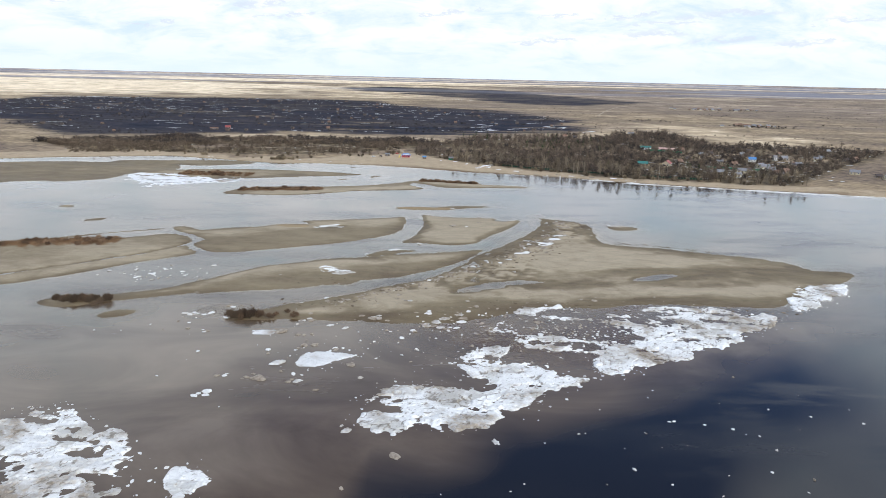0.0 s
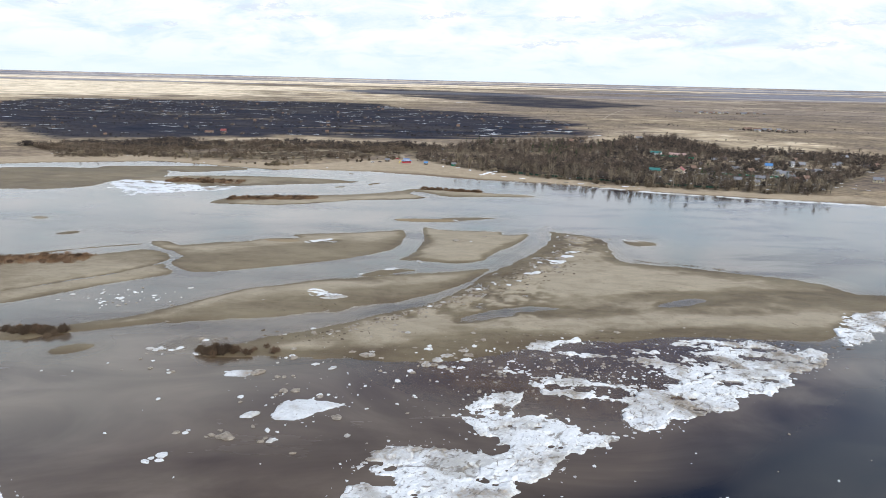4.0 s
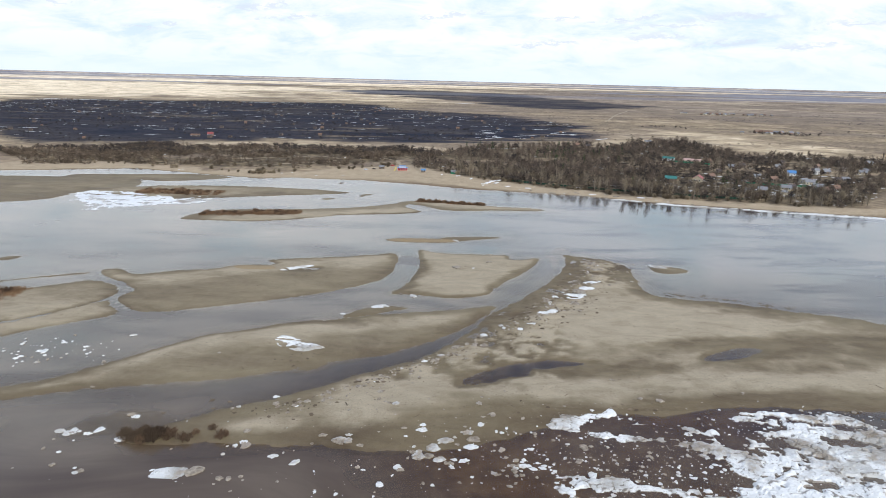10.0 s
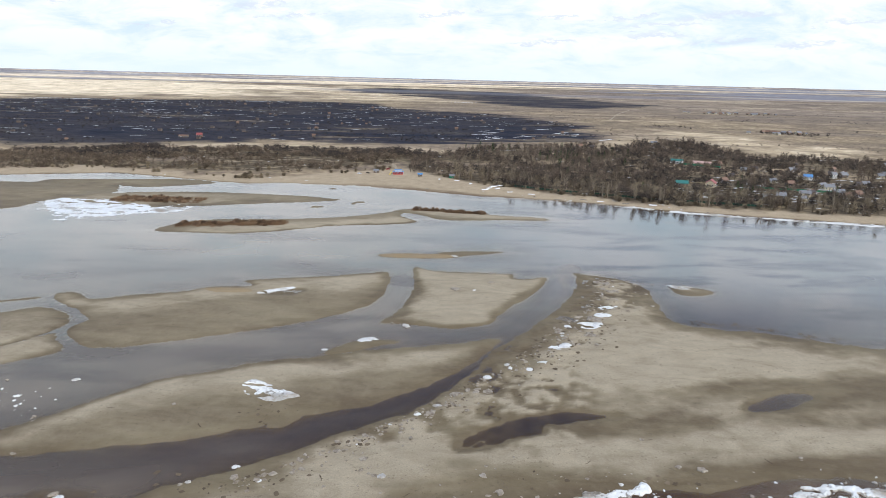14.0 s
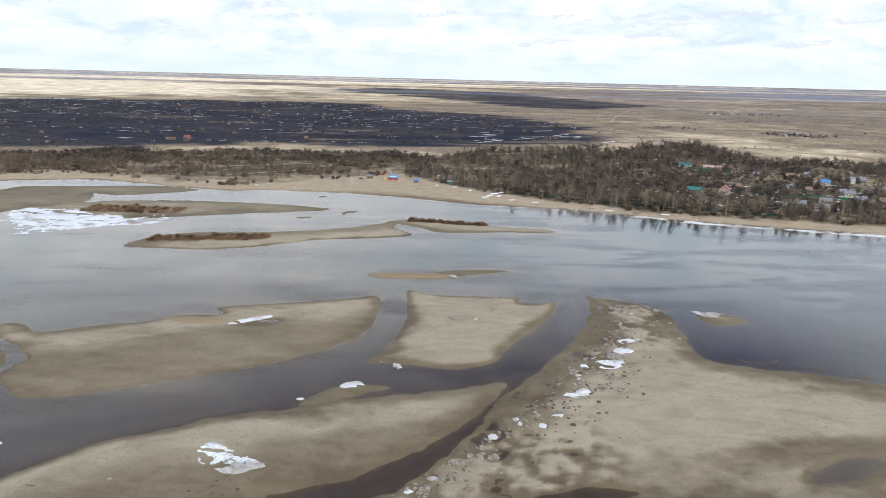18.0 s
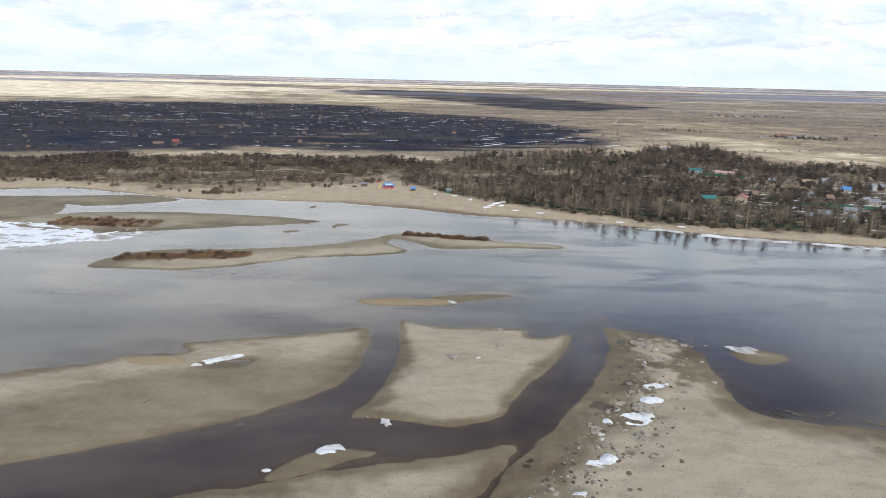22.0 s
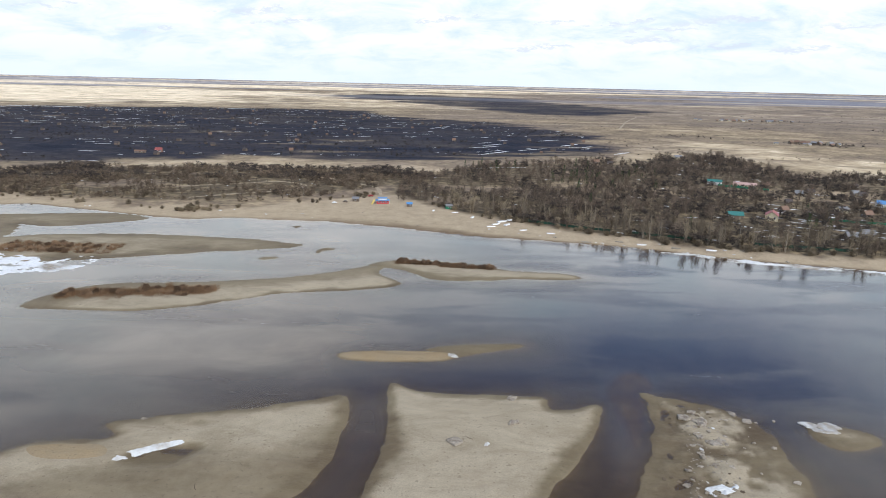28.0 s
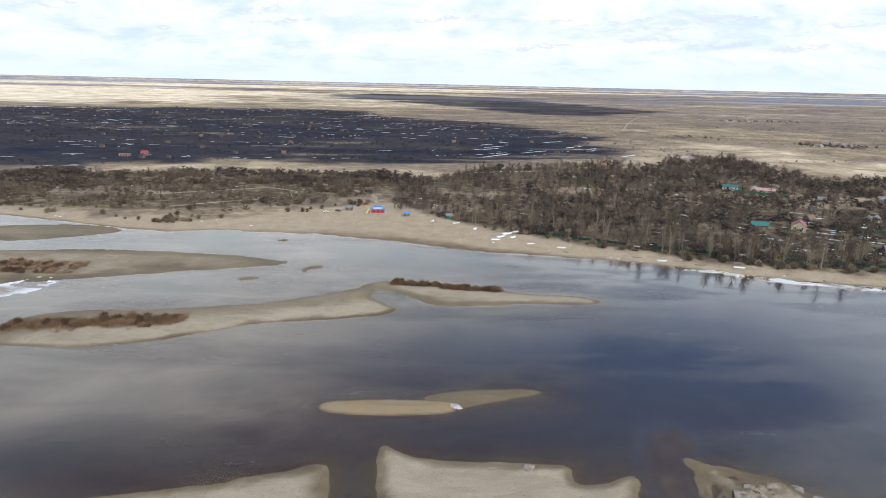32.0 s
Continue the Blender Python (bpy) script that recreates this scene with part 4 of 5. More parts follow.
def scatter_rubble():
    rnd = random.Random(8)
    for x, y, size, white in ((75, 399, 4.6, 1), (70, 389, 4.8, 1), (62, 377, 5.6, 1), (55, 379, 4.0, 1), (64, 364, 3.0, 1), (47, 354, 4.4, 1), (43, 352, 2.4, 1), (65, 383, 4.4, 0), (60, 366, 3.0, 0),
                              (82, 432, 3.6, 0), (78, 435, 2.6, 0), (25, 445, 2.2, 0), (24, 429, 2.6, 0), (6, 418, 3.0, 0), (15, 417, 1.2, 1), (36, 338, 3.0, 1), (31, 333, 2.0, 1)):
        if white and size > 2.5:
            rim = [(x + size * 1.35 * rnd.uniform(0.65, 1.0) * math.cos(a), y + size * 0.85 * rnd.uniform(0.6, 1.0) * math.sin(a) + 0.35 * size * math.cos(a)) for a in [k * math.tau / 9 for k in range(9)]]
            ice_field(" ".join("%.2f,%.2f" % q for q in rim), "shattered white ice slab melting on the sand", 0.55, 2.2, 80 + int(x), ICE, 1.3, 0.85, 0.32)
            continue
        me = rnd.choice(FLOES) if white else rnd.choice(LUMPS)
        drop("ice_block", me, x, y, size, "tilted white ice block melting on the sand" if white else "sand-covered ice hummock on the bar", "ice block", "ice blocks on the bar", rnd.uniform(0, 6.28), 0.55 if white else 0.4)
    for _ in range(120):
        y = rnd.uniform(262, 440)
        x = np.interp(y, (262, 300, 340, 360, 400, 440), (-60, -14, 22, 34, 62, 78)) + 4 + abs(rnd.gauss(0, 9))
        size = (0.4 + 1.9 * rnd.random() ** 2) * (0.7 if y < 300 else 1)
        white = rnd.random() < 0.2
        drop("ice_block", rnd.choice(FLOES if white else LUMPS), float(x), y, size, "small white ice lump on the sand" if white else "sandy lump of melting ice on the bar", "ice block", "ice lumps along the bar", rnd.uniform(0, 6.28), 0.5 if white else 0.34)
    for x, y, size in ((131, 273, 1.2), (123, 268, 1.0), (58, 290, 0.9), (70, 276, 1.6), (64, 277, 1.2), (-36, 272, 0.9), (-120, 295, 1.0), (-82, 303, 0.9), (-52, 268, 1.6), (-46, 267, 1.2), (100, 283, 0.8), (-56, 252, 1.4), (-34, 251, 1.6)):
        drop("ice_block", rnd.choice(LUMPS), x, y, size, "dark muddy lump on wet sand", "ice block", "mud lumps", rnd.uniform(0, 6.28), 0.5)


scatter_floes()
scatter_rubble()


def brash(name, label, places, mats, rnd, lo, hi, flat=0.7):
    """Countless small scraps of ice as one mesh."""
    base_v = []
    for me in mats:
        V = np.empty(len(me.vertices) * 3)
        me.vertices.foreach_get("co", V)
        F = [tuple(q.vertices) for q in me.polygons]
        F = [t for f in F for t in (((f[0], f[1], f[2]),) if len(f) == 3 else ((f[0], f[1], f[2]), (f[0], f[2], f[3])))]
        base_v.append((V.reshape(-1, 3), np.array(F)))
    xs, ys = np.array([q[0] for q in places]), np.array([q[1] for q in places])
    zs = np.maximum(surface(xs, ys), 0.0)
    allv, allf, n = [], [], 0
    for k in range(len(places)):
        V, F = rnd.choice(base_v)
        a, s = rnd.uniform(0, 6.28), lo + (hi - lo) * rnd.random() ** 3
        allv.append(np.stack([(V[:, 0] * math.cos(a) - V[:, 1] * math.sin(a)) * s + xs[k], (V[:, 0] * math.sin(a) + V[:, 1] * math.cos(a)) * s + ys[k], V[:, 2] * s * flat + zs[k]], 1))
        allf.append(F + n)
        n += len(V)
    ob = new(name, mesh_of(name, np.concatenate(allv), np.concatenate(allf), mats[0].materials[0], None, False))
    return tagged(ob, label, "mud clods" if "mud_c" in name else "ice scraps", kind="stuff")


def strew_brash():
    rnd = random.Random(9)
    places = []
    for text, count, spread in ((ICE_C, 150, 3.0), (ICE_D, 170, 3.0), (ICE_D2, 90, 2.5), (ICE_D3, 70, 2.5), (ICE_E, 50, 2.5), (ICE_W, 110, 3.0), (ICE_F, 30, 2.0), (ICE_A, 26, 3.0)):
        pts = outline(text)
        for _ in range(count):
            k = rnd.randrange(len(pts))
            q = pts[k] + (pts[(k + 1) % len(pts)] - pts[k]) * rnd.random()
            places.append((q[0] + rnd.gauss(0, spread), q[1] + rnd.gauss(0, spread)))
    places += [(rnd.gauss(22, 17), rnd.gauss(240, 9)) for _ in range(90)] + [(rnd.gauss(-30, 26), rnd.gauss(222, 14)) for _ in range(70)] + [(rnd.gauss(-146, 14), rnd.gauss(302, 6)) for _ in range(50)]
    places += [(rnd.gauss(62, 20), rnd.gauss(241, 8)) for _ in range(260)] + [(rnd.gauss(105, 16), rnd.gauss(262, 5)) for _ in range(110)]
    brash("ice_scraps", "white scraps of brash ice round the floes", places, FLOES, rnd, 0.15, 0.9)
    places = [(rnd.gauss(34, 22), rnd.gauss(240, 10)) for _ in range(150)] + [(rnd.gauss(-40, 26), rnd.gauss(228, 13)) for _ in range(50)] + [(rnd.uniform(-40, 165), rnd.gauss(268, 5)) for _ in range(120)]
    brash("muddy_scraps", "muddy scraps of ice and debris in the shallows", places, DIRTY, rnd, 0.15, 0.8)
    places = []
    for _ in range(520):
        y = rnd.uniform(262, 442)
        places.append((float(np.interp(y, (262, 300, 340, 360, 400, 440), (-60, -14, 22, 34, 62, 78))) + 3 + abs(rnd.gauss(0, 9)), y))
    brash("sandy_rubble", "sandy rubble of melting ice along the bar", places, LUMPS, rnd, 0.2, 1.1)


strew_brash()


def strew_mud():
    """Dark lumps and ridges of mud that the melting ice leaves behind."""
    rnd = random.Random(10)
    clods = [floe_mesh("mud_clod", 340 + k, MUD, False) for k in range(5)]
    places = []
    for x, y in ((75, 399), (70, 389), (62, 377), (56, 378), (64, 364), (47, 354), (36, 338), (31, 333), (66, 384), (60, 366), (82, 432), (78, 436), (52, 362), (70, 405), (44, 345)):
        places += [(x + rnd.gauss(0, 5.5), y + rnd.gauss(0, 4.5)) for _ in range(26)]
    for _ in range(260):
        y = rnd.uniform(262, 360)
        places.append((float(np.interp(y, (262, 300, 340, 360), (-60, -14, 22, 34))) + 3 + abs(rnd.gauss(0, 7)), y))
    places += [(rnd.uniform(20, 160), rnd.gauss(266, 4)) for _ in range(160)] + [(rnd.gauss(-50, 5), rnd.gauss(300, 3)) for _ in range(24)]
    for _ in range(150):
        t = rnd.random()
        places.append((101 + 62 * t + rnd.gauss(0, 2), 384 - 14 * t ** 1.5 - (2 if t > 0.8 else 0) + rnd.gauss(0, 1.2)))
    places += [(rnd.gauss(116, 4), rnd.gauss(430, 1.5)) for _ in range(30)] + [(-60 + rnd.gauss(0, 14), 262 + rnd.gauss(0, 5)) for _ in range(40)]
    brash("mud_clods", "dark muddy clods strewn along the sandbar", places, clods, rnd, 0.15, 1.1, 0.28)


strew_mud()


# ---- plants ----
def tube(path, radii, sides, V, F):
    base = len(V)
    for (x, y, z), r in zip(path, radii):
        for k in range(sides):
            a = k / sides * math.tau
            V.append((x + math.cos(a) * r, y + math.sin(a) * r, z))
    for s in range(len(path) - 1):
        for k in range(sides):
            a, b = base + s * sides + k, base + s * sides + (k + 1) % sides
            F.append((a, b, b + sides))
            F.append((a, b + sides, a + sides))


def spike(p, q, r, V, F):
    """A thin tapering twig of three sides."""
    base = len(V)
    d = Vector(q) - Vector(p)
    u = d.orthogonal().normalized() * r
    w = d.normalized().cross(u)
    for k in range(3):
        a = k / 3 * math.tau
        V.append(tuple(Vector(p) + u * math.cos(a) + w * math.sin(a)))
    V.append(tuple(q))
    for k in range(3):
        F.append((base + k, base + (k + 1) % 3, base + 3))


def tree_arrays(seed, h, spread, limbs, twigs, thick, low=0.25, forks=1, upright=False, sides=5):
    rnd = random.Random(seed)
    tv, tf, cv, cf = [], [], [], []
    for fork in range(forks):
        bx, by = (rnd.uniform(-0.06, 0.06) * h, rnd.uniform(-0.06, 0.06) * h) if forks > 1 else (0, 0)
        ox, oy = bx * 0.2, by * 0.2
        path = [(ox + (bx + rnd.uniform(-0.02, 0.02) * h) * k / 5, oy + (by + rnd.uniform(-0.02, 0.02) * h) * k / 5, h * 0.84 * k / 5 - (0.3 if k == 0 else 0)) for k in range(6)]
        tube(path, [0.017 * h * (1 - 0.17 * k) for k in range(6)], sides, tv, tf)
        mid = low + 0.45 * (1 - low)
        for _ in range(limbs):
            t = low + (1.0 - low) * rnd.random() ** 0.85
            off = (t - mid) / (1.0 - mid) if t > mid else (mid - t) / (mid - low + 0.15)
            reach = spread * math.sqrt(max(0.10, 1 - off * off)) * rnd.uniform(0.45, 1.0)
            ang = rnd.uniform(0, math.tau)
            root_t = max(0.03, t - rnd.uniform(0.10, 0.30))
            i = min(int(root_t * 5), 4)
            p = Vector(path[i]).lerp(Vector(path[i + 1]), root_t * 5 - i)
            q = Vector((bx * t + math.cos(ang) * reach, by * t + math.sin(ang) * reach, h * t * 0.95))
            spike(p, q, 0.006 * h + 0.012, tv, tf)
            for _ in range(twigs):
                s = p.lerp(q, rnd.uniform(0.35, 1.0))
                if upright:
                    e = s + Vector((rnd.gauss(0, 0.22), rnd.gauss(0, 0.22), rnd.uniform(0.3, 1.2))) * (spread * 0.45)
                else:
                    e = s + Vector((rnd.gauss(0, 0.55), rnd.gauss(0, 0.55), rnd.uniform(-0.1, 0.75))) * (spread * 0.5)
                spike(s, e, thick * rnd.uniform(0.7, 1.4), cv, cf)
    return (np.array(tv), np.array(tf)), (np.array(cv), np.array(cf))


def pine_arrays(seed, h, r):
    rnd = random.Random(seed)
    tv, tf, cv, cf = [], [], [], []
    tube([(0, 0, -0.3), (0.1, 0, h * 0.5), (0, 0.1, h * 0.97)], [0.02 * h, 0.014 * h, 0.004 * h], 5, tv, tf)
    for k in range(90):
        t = 0.16 + 0.82 * (k / 90)
        ang = rnd.uniform(0, math.tau)
        reach = r * (1.05 - t) * rnd.uniform(0.7, 1.1)
        p = Vector((0, 0, h * t))
        q = p + Vector((math.cos(ang) * reach, math.sin(ang) * reach, -0.15 * reach + rnd.uniform(-0.2, 0.2)))
        for _ in range(4):
            s = p.lerp(q, rnd.uniform(0.3, 1.0))
            e = s + Vector((math.cos(ang) + rnd.gauss(0, 0.6), math.sin(ang) + rnd.gauss(0, 0.6), rnd.uniform(-0.5, 0.35))) * 0.22 * r
            spike(s, e, 0.13, cv, cf)
    return (np.array(tv), np.array(tf)), (np.array(cv), np.array(cf))


def tree_thing(name, arrays, bark, leaf, label, category, group, trunk_name="trunk", crown_name="crown"):
    root = new(name)
    part(trunk_name, mesh_of(trunk_name, *arrays[0], bark, None, False), root)
    part(crown_name, mesh_of(crown_name, *arrays[1], leaf, None, False), root)
    return tagged(root, label, category, group)


def set_copies(protos, places, rnd, lo, hi):
    """Copies of the prototypes at plan places; the prototypes themselves take the first ones."""
    for k, (x, y) in enumerate(places):
        m = Matrix.Translation(stand(x, y)) @ Matrix.Rotation(rnd.uniform(0, 6.28), 4, "Z")
        s = rnd.uniform(lo, hi)
        if k < len(protos):
            ob = protos[k]
            ob.matrix_basis = m @ Matrix.Diagonal((s, s, s, 1))
        else:
            ob = copy_thing(rnd.choice(protos), m)
            ob.scale = (s, s, s * rnd.uniform(0.9, 1.1))


def joined(name, label, category, mat, arrays, places, rnd, lo, hi):
    """Many plants far off as one mesh."""
    xs, ys = np.array([p[0] for p in places], float), np.array([p[1] for p in places], float)
    X, Y, Z = far_place(xs, ys, surface(xs, ys))
    swell = 1 + 0.30 * fbm(xs, ys, 55, 3, 67)
    allv, allf, base = [], [], 0
    for k in range(len(places)):
        V, F = rnd.choice(arrays)
        a, s = rnd.uniform(0, 6.28), rnd.uniform(lo, hi) * swell[k]
        c, n = math.cos(a) * s, math.sin(a) * s
        allv.append(np.stack([V[:, 0] * c - V[:, 1] * n + X[k], V[:, 0] * n + V[:, 1] * c + Y[k], V[:, 2] * s * rnd.uniform(0.85, 1.15) + Z[k] - 0.1], 1))
        allf.append(F + base)
        base += len(V)
    ob = new(name, mesh_of(name, np.concatenate(allv), np.concatenate(allf), mat, None, False))
    return tagged(ob, label, category, kind="stuff")


def both(arrays):
    (a, fa), (b, fb) = arrays
    return np.concatenate([a, b]), np.concatenate([fa, fb + len(a)])


def spots(outline_pts, count, rnd, least=4.0, test=None, sizes=None):
    """Random places within an outline."""
    lo, hi = outline_pts.min(0), outline_pts.max(0)
    got = []
    while len(got) < count:
        n = count * 4
        x = np.array([rnd.uniform(lo[0], hi[0]) for _ in range(n)])
        y = np.array([rnd.uniform(lo[1], hi[1]) for _ in range(n)])
        ok = inside_by(x, y, outline_pts) > least
        if test is not None:
            ok &= test(x, y)
        got += list(zip(x[ok], y[ok]))
    return got[:count]


def plant_woods():
    rnd = random.Random(21)
    tall = [tree_thing("tree", tree_arrays(400 + k, 13.0 + 1.2 * k % 5, 3.4, 20, 9, 0.05, 0.28, 1 + k % 2), BARK, TWIG, "tall bare birch with pale trunk on the far bank", "tree", "bare trees on the bank") for k in range(5)]
    stocky = [tree_thing("tree", tree_arrays(420 + k, 9.0 + k, 3.4, 18, 10, 0.05, 0.2, 2), STEM, TWIG, "stocky bare willow tree with brown twigs", "tree", "bare trees on the bank") for k in range(3)]
    clear = lambda x, y: np.minimum.reduce([np.hypot(x - a, y - b) for a, b, _ in CLEARINGS]) > 13
    front = [(x, float(beach_y(np.array([x]))[0]) + 5 + abs(rnd.gauss(0, 22))) for x in [rnd.uniform(0, 360) for _ in range(190)]]
    front += [(x, y) for x, y in spots(WOODS_P, 60, rnd, 5, lambda x, y: (y < 860) & clear(x, y))]
    front = [p for p in front if clear(np.array([p[0]]), np.array([p[1]]))[0]]
    set_copies(tall + stocky, front, rnd, 0.75, 1.12)
    low = [both(tree_arrays(440 + k, 10.5, 3.9, 11, 9, 0.07, 0.30, 1 + k % 2, True, 3)) for k in range(5)] + [both(tree_arrays(450 + k, 8.0, 4.2, 9, 8, 0.08, 0.15, 2, False, 3)) for k in range(6)]
    joined("woodland", "grey-brown leafless birch and willow wood", "wood", TWIGS, low, spots(WOODS_P, 2300, rnd, 2, lambda x, y: clear(x, y) & (fbm(x, y, 45, 3, 61) > -0.45 - 0.5 * (x < 230))), rnd, 0.6, 1.15)
    pines = [tree_thing("pine_tree", pine_arrays(460 + k, 13.0, 2.8), BARK, NEEDLE, "dark green pine among the bare trees", "tree", "pines in the wood") for k in range(2)]
    places = [(rnd.gauss(165, 34), rnd.gauss(930, 50)) for _ in range(34)] + [(rnd.gauss(52, 14), rnd.gauss(985, 18)) for _ in range(12)] + [(rnd.uniform(120, 400), rnd.uniform(690, 830)) for _ in range(9)]
    set_copies(pines, places, rnd, 0.6, 1.0)
    bush = [both(tree_arrays(470 + k, 3.2, 2.6, 6, 6, 0.12, 0.05, 2, False, 3)) for k in range(6)]
    joined("shrub_belt", "belt of leafless grey-brown willow scrub", "shrubs", HEDGE, bush, spots(BELT_P, 1900, rnd, 0, lambda x, y: fbm(x * 0.5, y, 26, 3, 62) > -0.12), rnd, 0.6, 1.6)
    heath = outline("-560,870 -435,918 -372,955 -228,966 -86,970 0,960 -10,905 -120,900 -300,880 -540,820")
    joined("dark_scrub", "dark grey thickets of leafless scrub", "shrubs", SCRUB, bush, spots(heath, 1000, rnd, 0, lambda x, y: fbm(x * 0.35, y, 24, 3, 65) > -0.05), rnd, 0.8, 2.0)
    joined("wood_scrub", "dark undergrowth beneath the bare wood", "shrubs", SCRUB, bush, spots(WOODS_P, 2600, rnd, 2, lambda x, y: clear(x, y) & (fbm(x, y, 38, 3, 66) > -0.25)), rnd, 0.8, 2.0)
    mids = [both(tree_arrays(480 + k, 8.0, 2.4, 9, 7, 0.08, 0.15, 2, True, 3)) for k in range(4)]
    joined("tree_belt", "scattered bare trees in riverside scrub", "trees", TWIGS, mids, spots(BELT_P, 420, rnd, 3), rnd, 0.5, 1.1)
    extra = [(rnd.gauss(-189, 6), rnd.gauss(729, 2.5)) for _ in range(24)] + [(rnd.uniform(-430, -60), 0) for _ in range(40)] + [(rnd.uniform(-10, 340), 0) for _ in range(80)]
    extra = [(x, y if y else float(beach_y(np.array([x]))[0]) - (rnd.uniform(-8, 10) if x < -30 else rnd.uniform(-9, 1))) for x, y in extra]
    edge = extra + spots(BELT_P, 60, rnd, 3, lambda x, y: y < beach_y(x) + 45)
    set_copies([tree_thing("bush", tree_arrays(490 + k, 3.0, 2.4, 14, 11, 0.045, 0.03, 4), STEM, TWIG, "bare tan willow bush above the beach", "bush", "bushes above the beach") for k in range(3)], edge, rnd, 0.6, 1.3)
    grove = [both(tree_arrays(500 + k, 3.6, 3.4, 7, 4, 0.22, 0.05, 1, False, 3)) for k in range(5)]
    joined("garden_trees", "dark leafless garden trees among summer plots", "trees", GARDEN_SHADED, grove, spots(DARK_P, 6500, rnd, 6, lambda x, y: fbm(x * 0.4, y, 70, 3, 63) > -0.5), rnd, 0.3, 1.0)
    plain = outline("240,1190 900,1010 1700,1900 1700,3000 300,2600 -100,2300 300,1650")
    joined("far_bushes", "dark scattered bushes on the open plain", "bushes", SCRUB, grove, spots(plain, 800, rnd, 5, lambda x, y: fbm(x * 0.3, y, 90, 3, 64) > 0.42), rnd, 0.25, 0.9)
    copse = [(rnd.gauss(690, 42), rnd.gauss(1430, 22)) for _ in range(70)] + [(rnd.gauss(500, 26), rnd.gauss(1560, 18)) for _ in range(14)]
    joined("copse", "dark copse round distant farm buildings", "trees", SCRUB, grove, copse, rnd, 0.6, 1.4)


# houses and yards that the trees leave free: place and turn
CLEARINGS = ((258, 741, -12), (231, 745, -8), (389, 808, -20), (-49, 776, 8), (308, 893, -27), (300, 690, -15), (345, 760, 10), (330, 705, -20), (420, 770, 5), (365, 712, -12), (285, 775, 20),
             (198, 1075, 10), (214, 1068, -15), (330, 1150, 5), (405, 860, -10), (440, 830, 15), (310, 815, -5), (360, 870, 8))
plant_woods()


def plant_bars():
    rnd = random.Random(22)
    rust = [tree_thing("willow_bush", tree_arrays(520 + k, 1.1 + 0.3 * k, 2.4, 11, 9, 0.045, 0.02, 4, True), STEM, REED, "rust-brown leafless willow bush on a sandbar", "bush", "willow bushes on the bars") for k in range(4)]

    def islet():
        x = rnd.uniform(-24, 30)
        return x, 594 + 4 * rnd.random() - 0.08 * x + (3 if x < 0 else 0)

    def long_island():
        x = rnd.uniform(-176, -108)
        return x, 540 + 0.16 * (x + 145) + rnd.gauss(0, 3)

    def reed_bar():
        x = rnd.uniform(-285, -192)
        return x, 351 + 0.17 * (x + 254) + rnd.gauss(0, 4.5)

    def snow_bar():
        return rnd.uniform(-258, -190), rnd.uniform(606, 626)

    def above(places):
        z = surface(np.array([p[0] for p in places]), np.array([p[1] for p in places]))
        return [p for p, h in zip(places, z) if h > 0.02]

    places = [islet() for _ in range(60)] + [long_island() for _ in range(60)] + [snow_bar() for _ in range(50)] + [reed_bar() for _ in range(70)]
    places += [(-158 + rnd.gauss(0, 5), 262 + rnd.gauss(0, 2.2)) for _ in range(14)] + [(-84 + rnd.gauss(0, 4.5), 248 + rnd.gauss(0, 2)) for _ in range(12)] + [(-70, 250), (-66, 252), (-72, 247), (-62, 249)]
    set_copies(rust, above(places), rnd, 0.6, 1.3)
    dark = [tree_thing("willow_bush", tree_arrays(540 + k, 2.4, 2.8, 20, 11, 0.035, 0.02, 5, True), STEM, STEM, "dark leafless willow bush at the water", "bush", "dark willow bushes") for k in range(2)]
    set_copies(dark, [(-158 + rnd.gauss(0, 5), 261 + rnd.gauss(0, 1.5)) for _ in range(15)] + [(-85 + rnd.gauss(0, 4), 248 + rnd.gauss(0, 1.2)) for _ in range(9)], rnd, 0.7, 1.2)
    tuft = []
    for k in range(5):
        V, F = [], []
        for _ in range(60):
            x, y = rnd.gauss(0, 0.9), rnd.gauss(0, 0.9)
            spike((x, y, -0.05), (x + rnd.gauss(0, 0.15), y + rnd.gauss(0, 0.15), rnd.uniform(0.6, 1.6)), 0.03, V, F)
        tuft.append((np.array(V), np.array(F)))
    places = [islet() for _ in range(260)] + [long_island() for _ in range(480)] + [reed_bar() for _ in range(700)] + [snow_bar() for _ in range(420)]
    joined("willow_shoots", "rust-brown upright willow shoots on the bars", "shoots", SHOOTS, tuft, above(places), rnd, 0.7, 1.4)


plant_bars()


# ---- buildings, yards and the beach ----
ROOF_RED, ROOF_TEAL, ROOF_BLUE = paint_material("red_roof_sheet", (0.30, 0.085, 0.075)), paint_material("teal_roof_sheet", (0.04, 0.17, 0.15)), paint_material("blue_roof_sheet", (0.09, 0.24, 0.48))
ROOF_GREY, ROOF_PINK, ROOF_DARK, ROOF_RUST = paint_material("grey_slate_roof", (0.21, 0.21, 0.215)), paint_material("faded_pink_roof", (0.50, 0.33, 0.28)), paint_material("sooty_roof", (0.075, 0.06, 0.055)), paint_material("rusty_roof", (0.20, 0.12, 0.08))
WALL_CREAM, WALL_WOOD, WALL_WHITE, WALL_BRICK = paint_material("cream_plaster", (0.56, 0.48, 0.33)), paint_material("weathered_boards", (0.16, 0.12, 0.09)), paint_material("white_wall_paint", (0.75, 0.74, 0.70)), paint_material("brick_wall", (0.22, 0.11, 0.08))
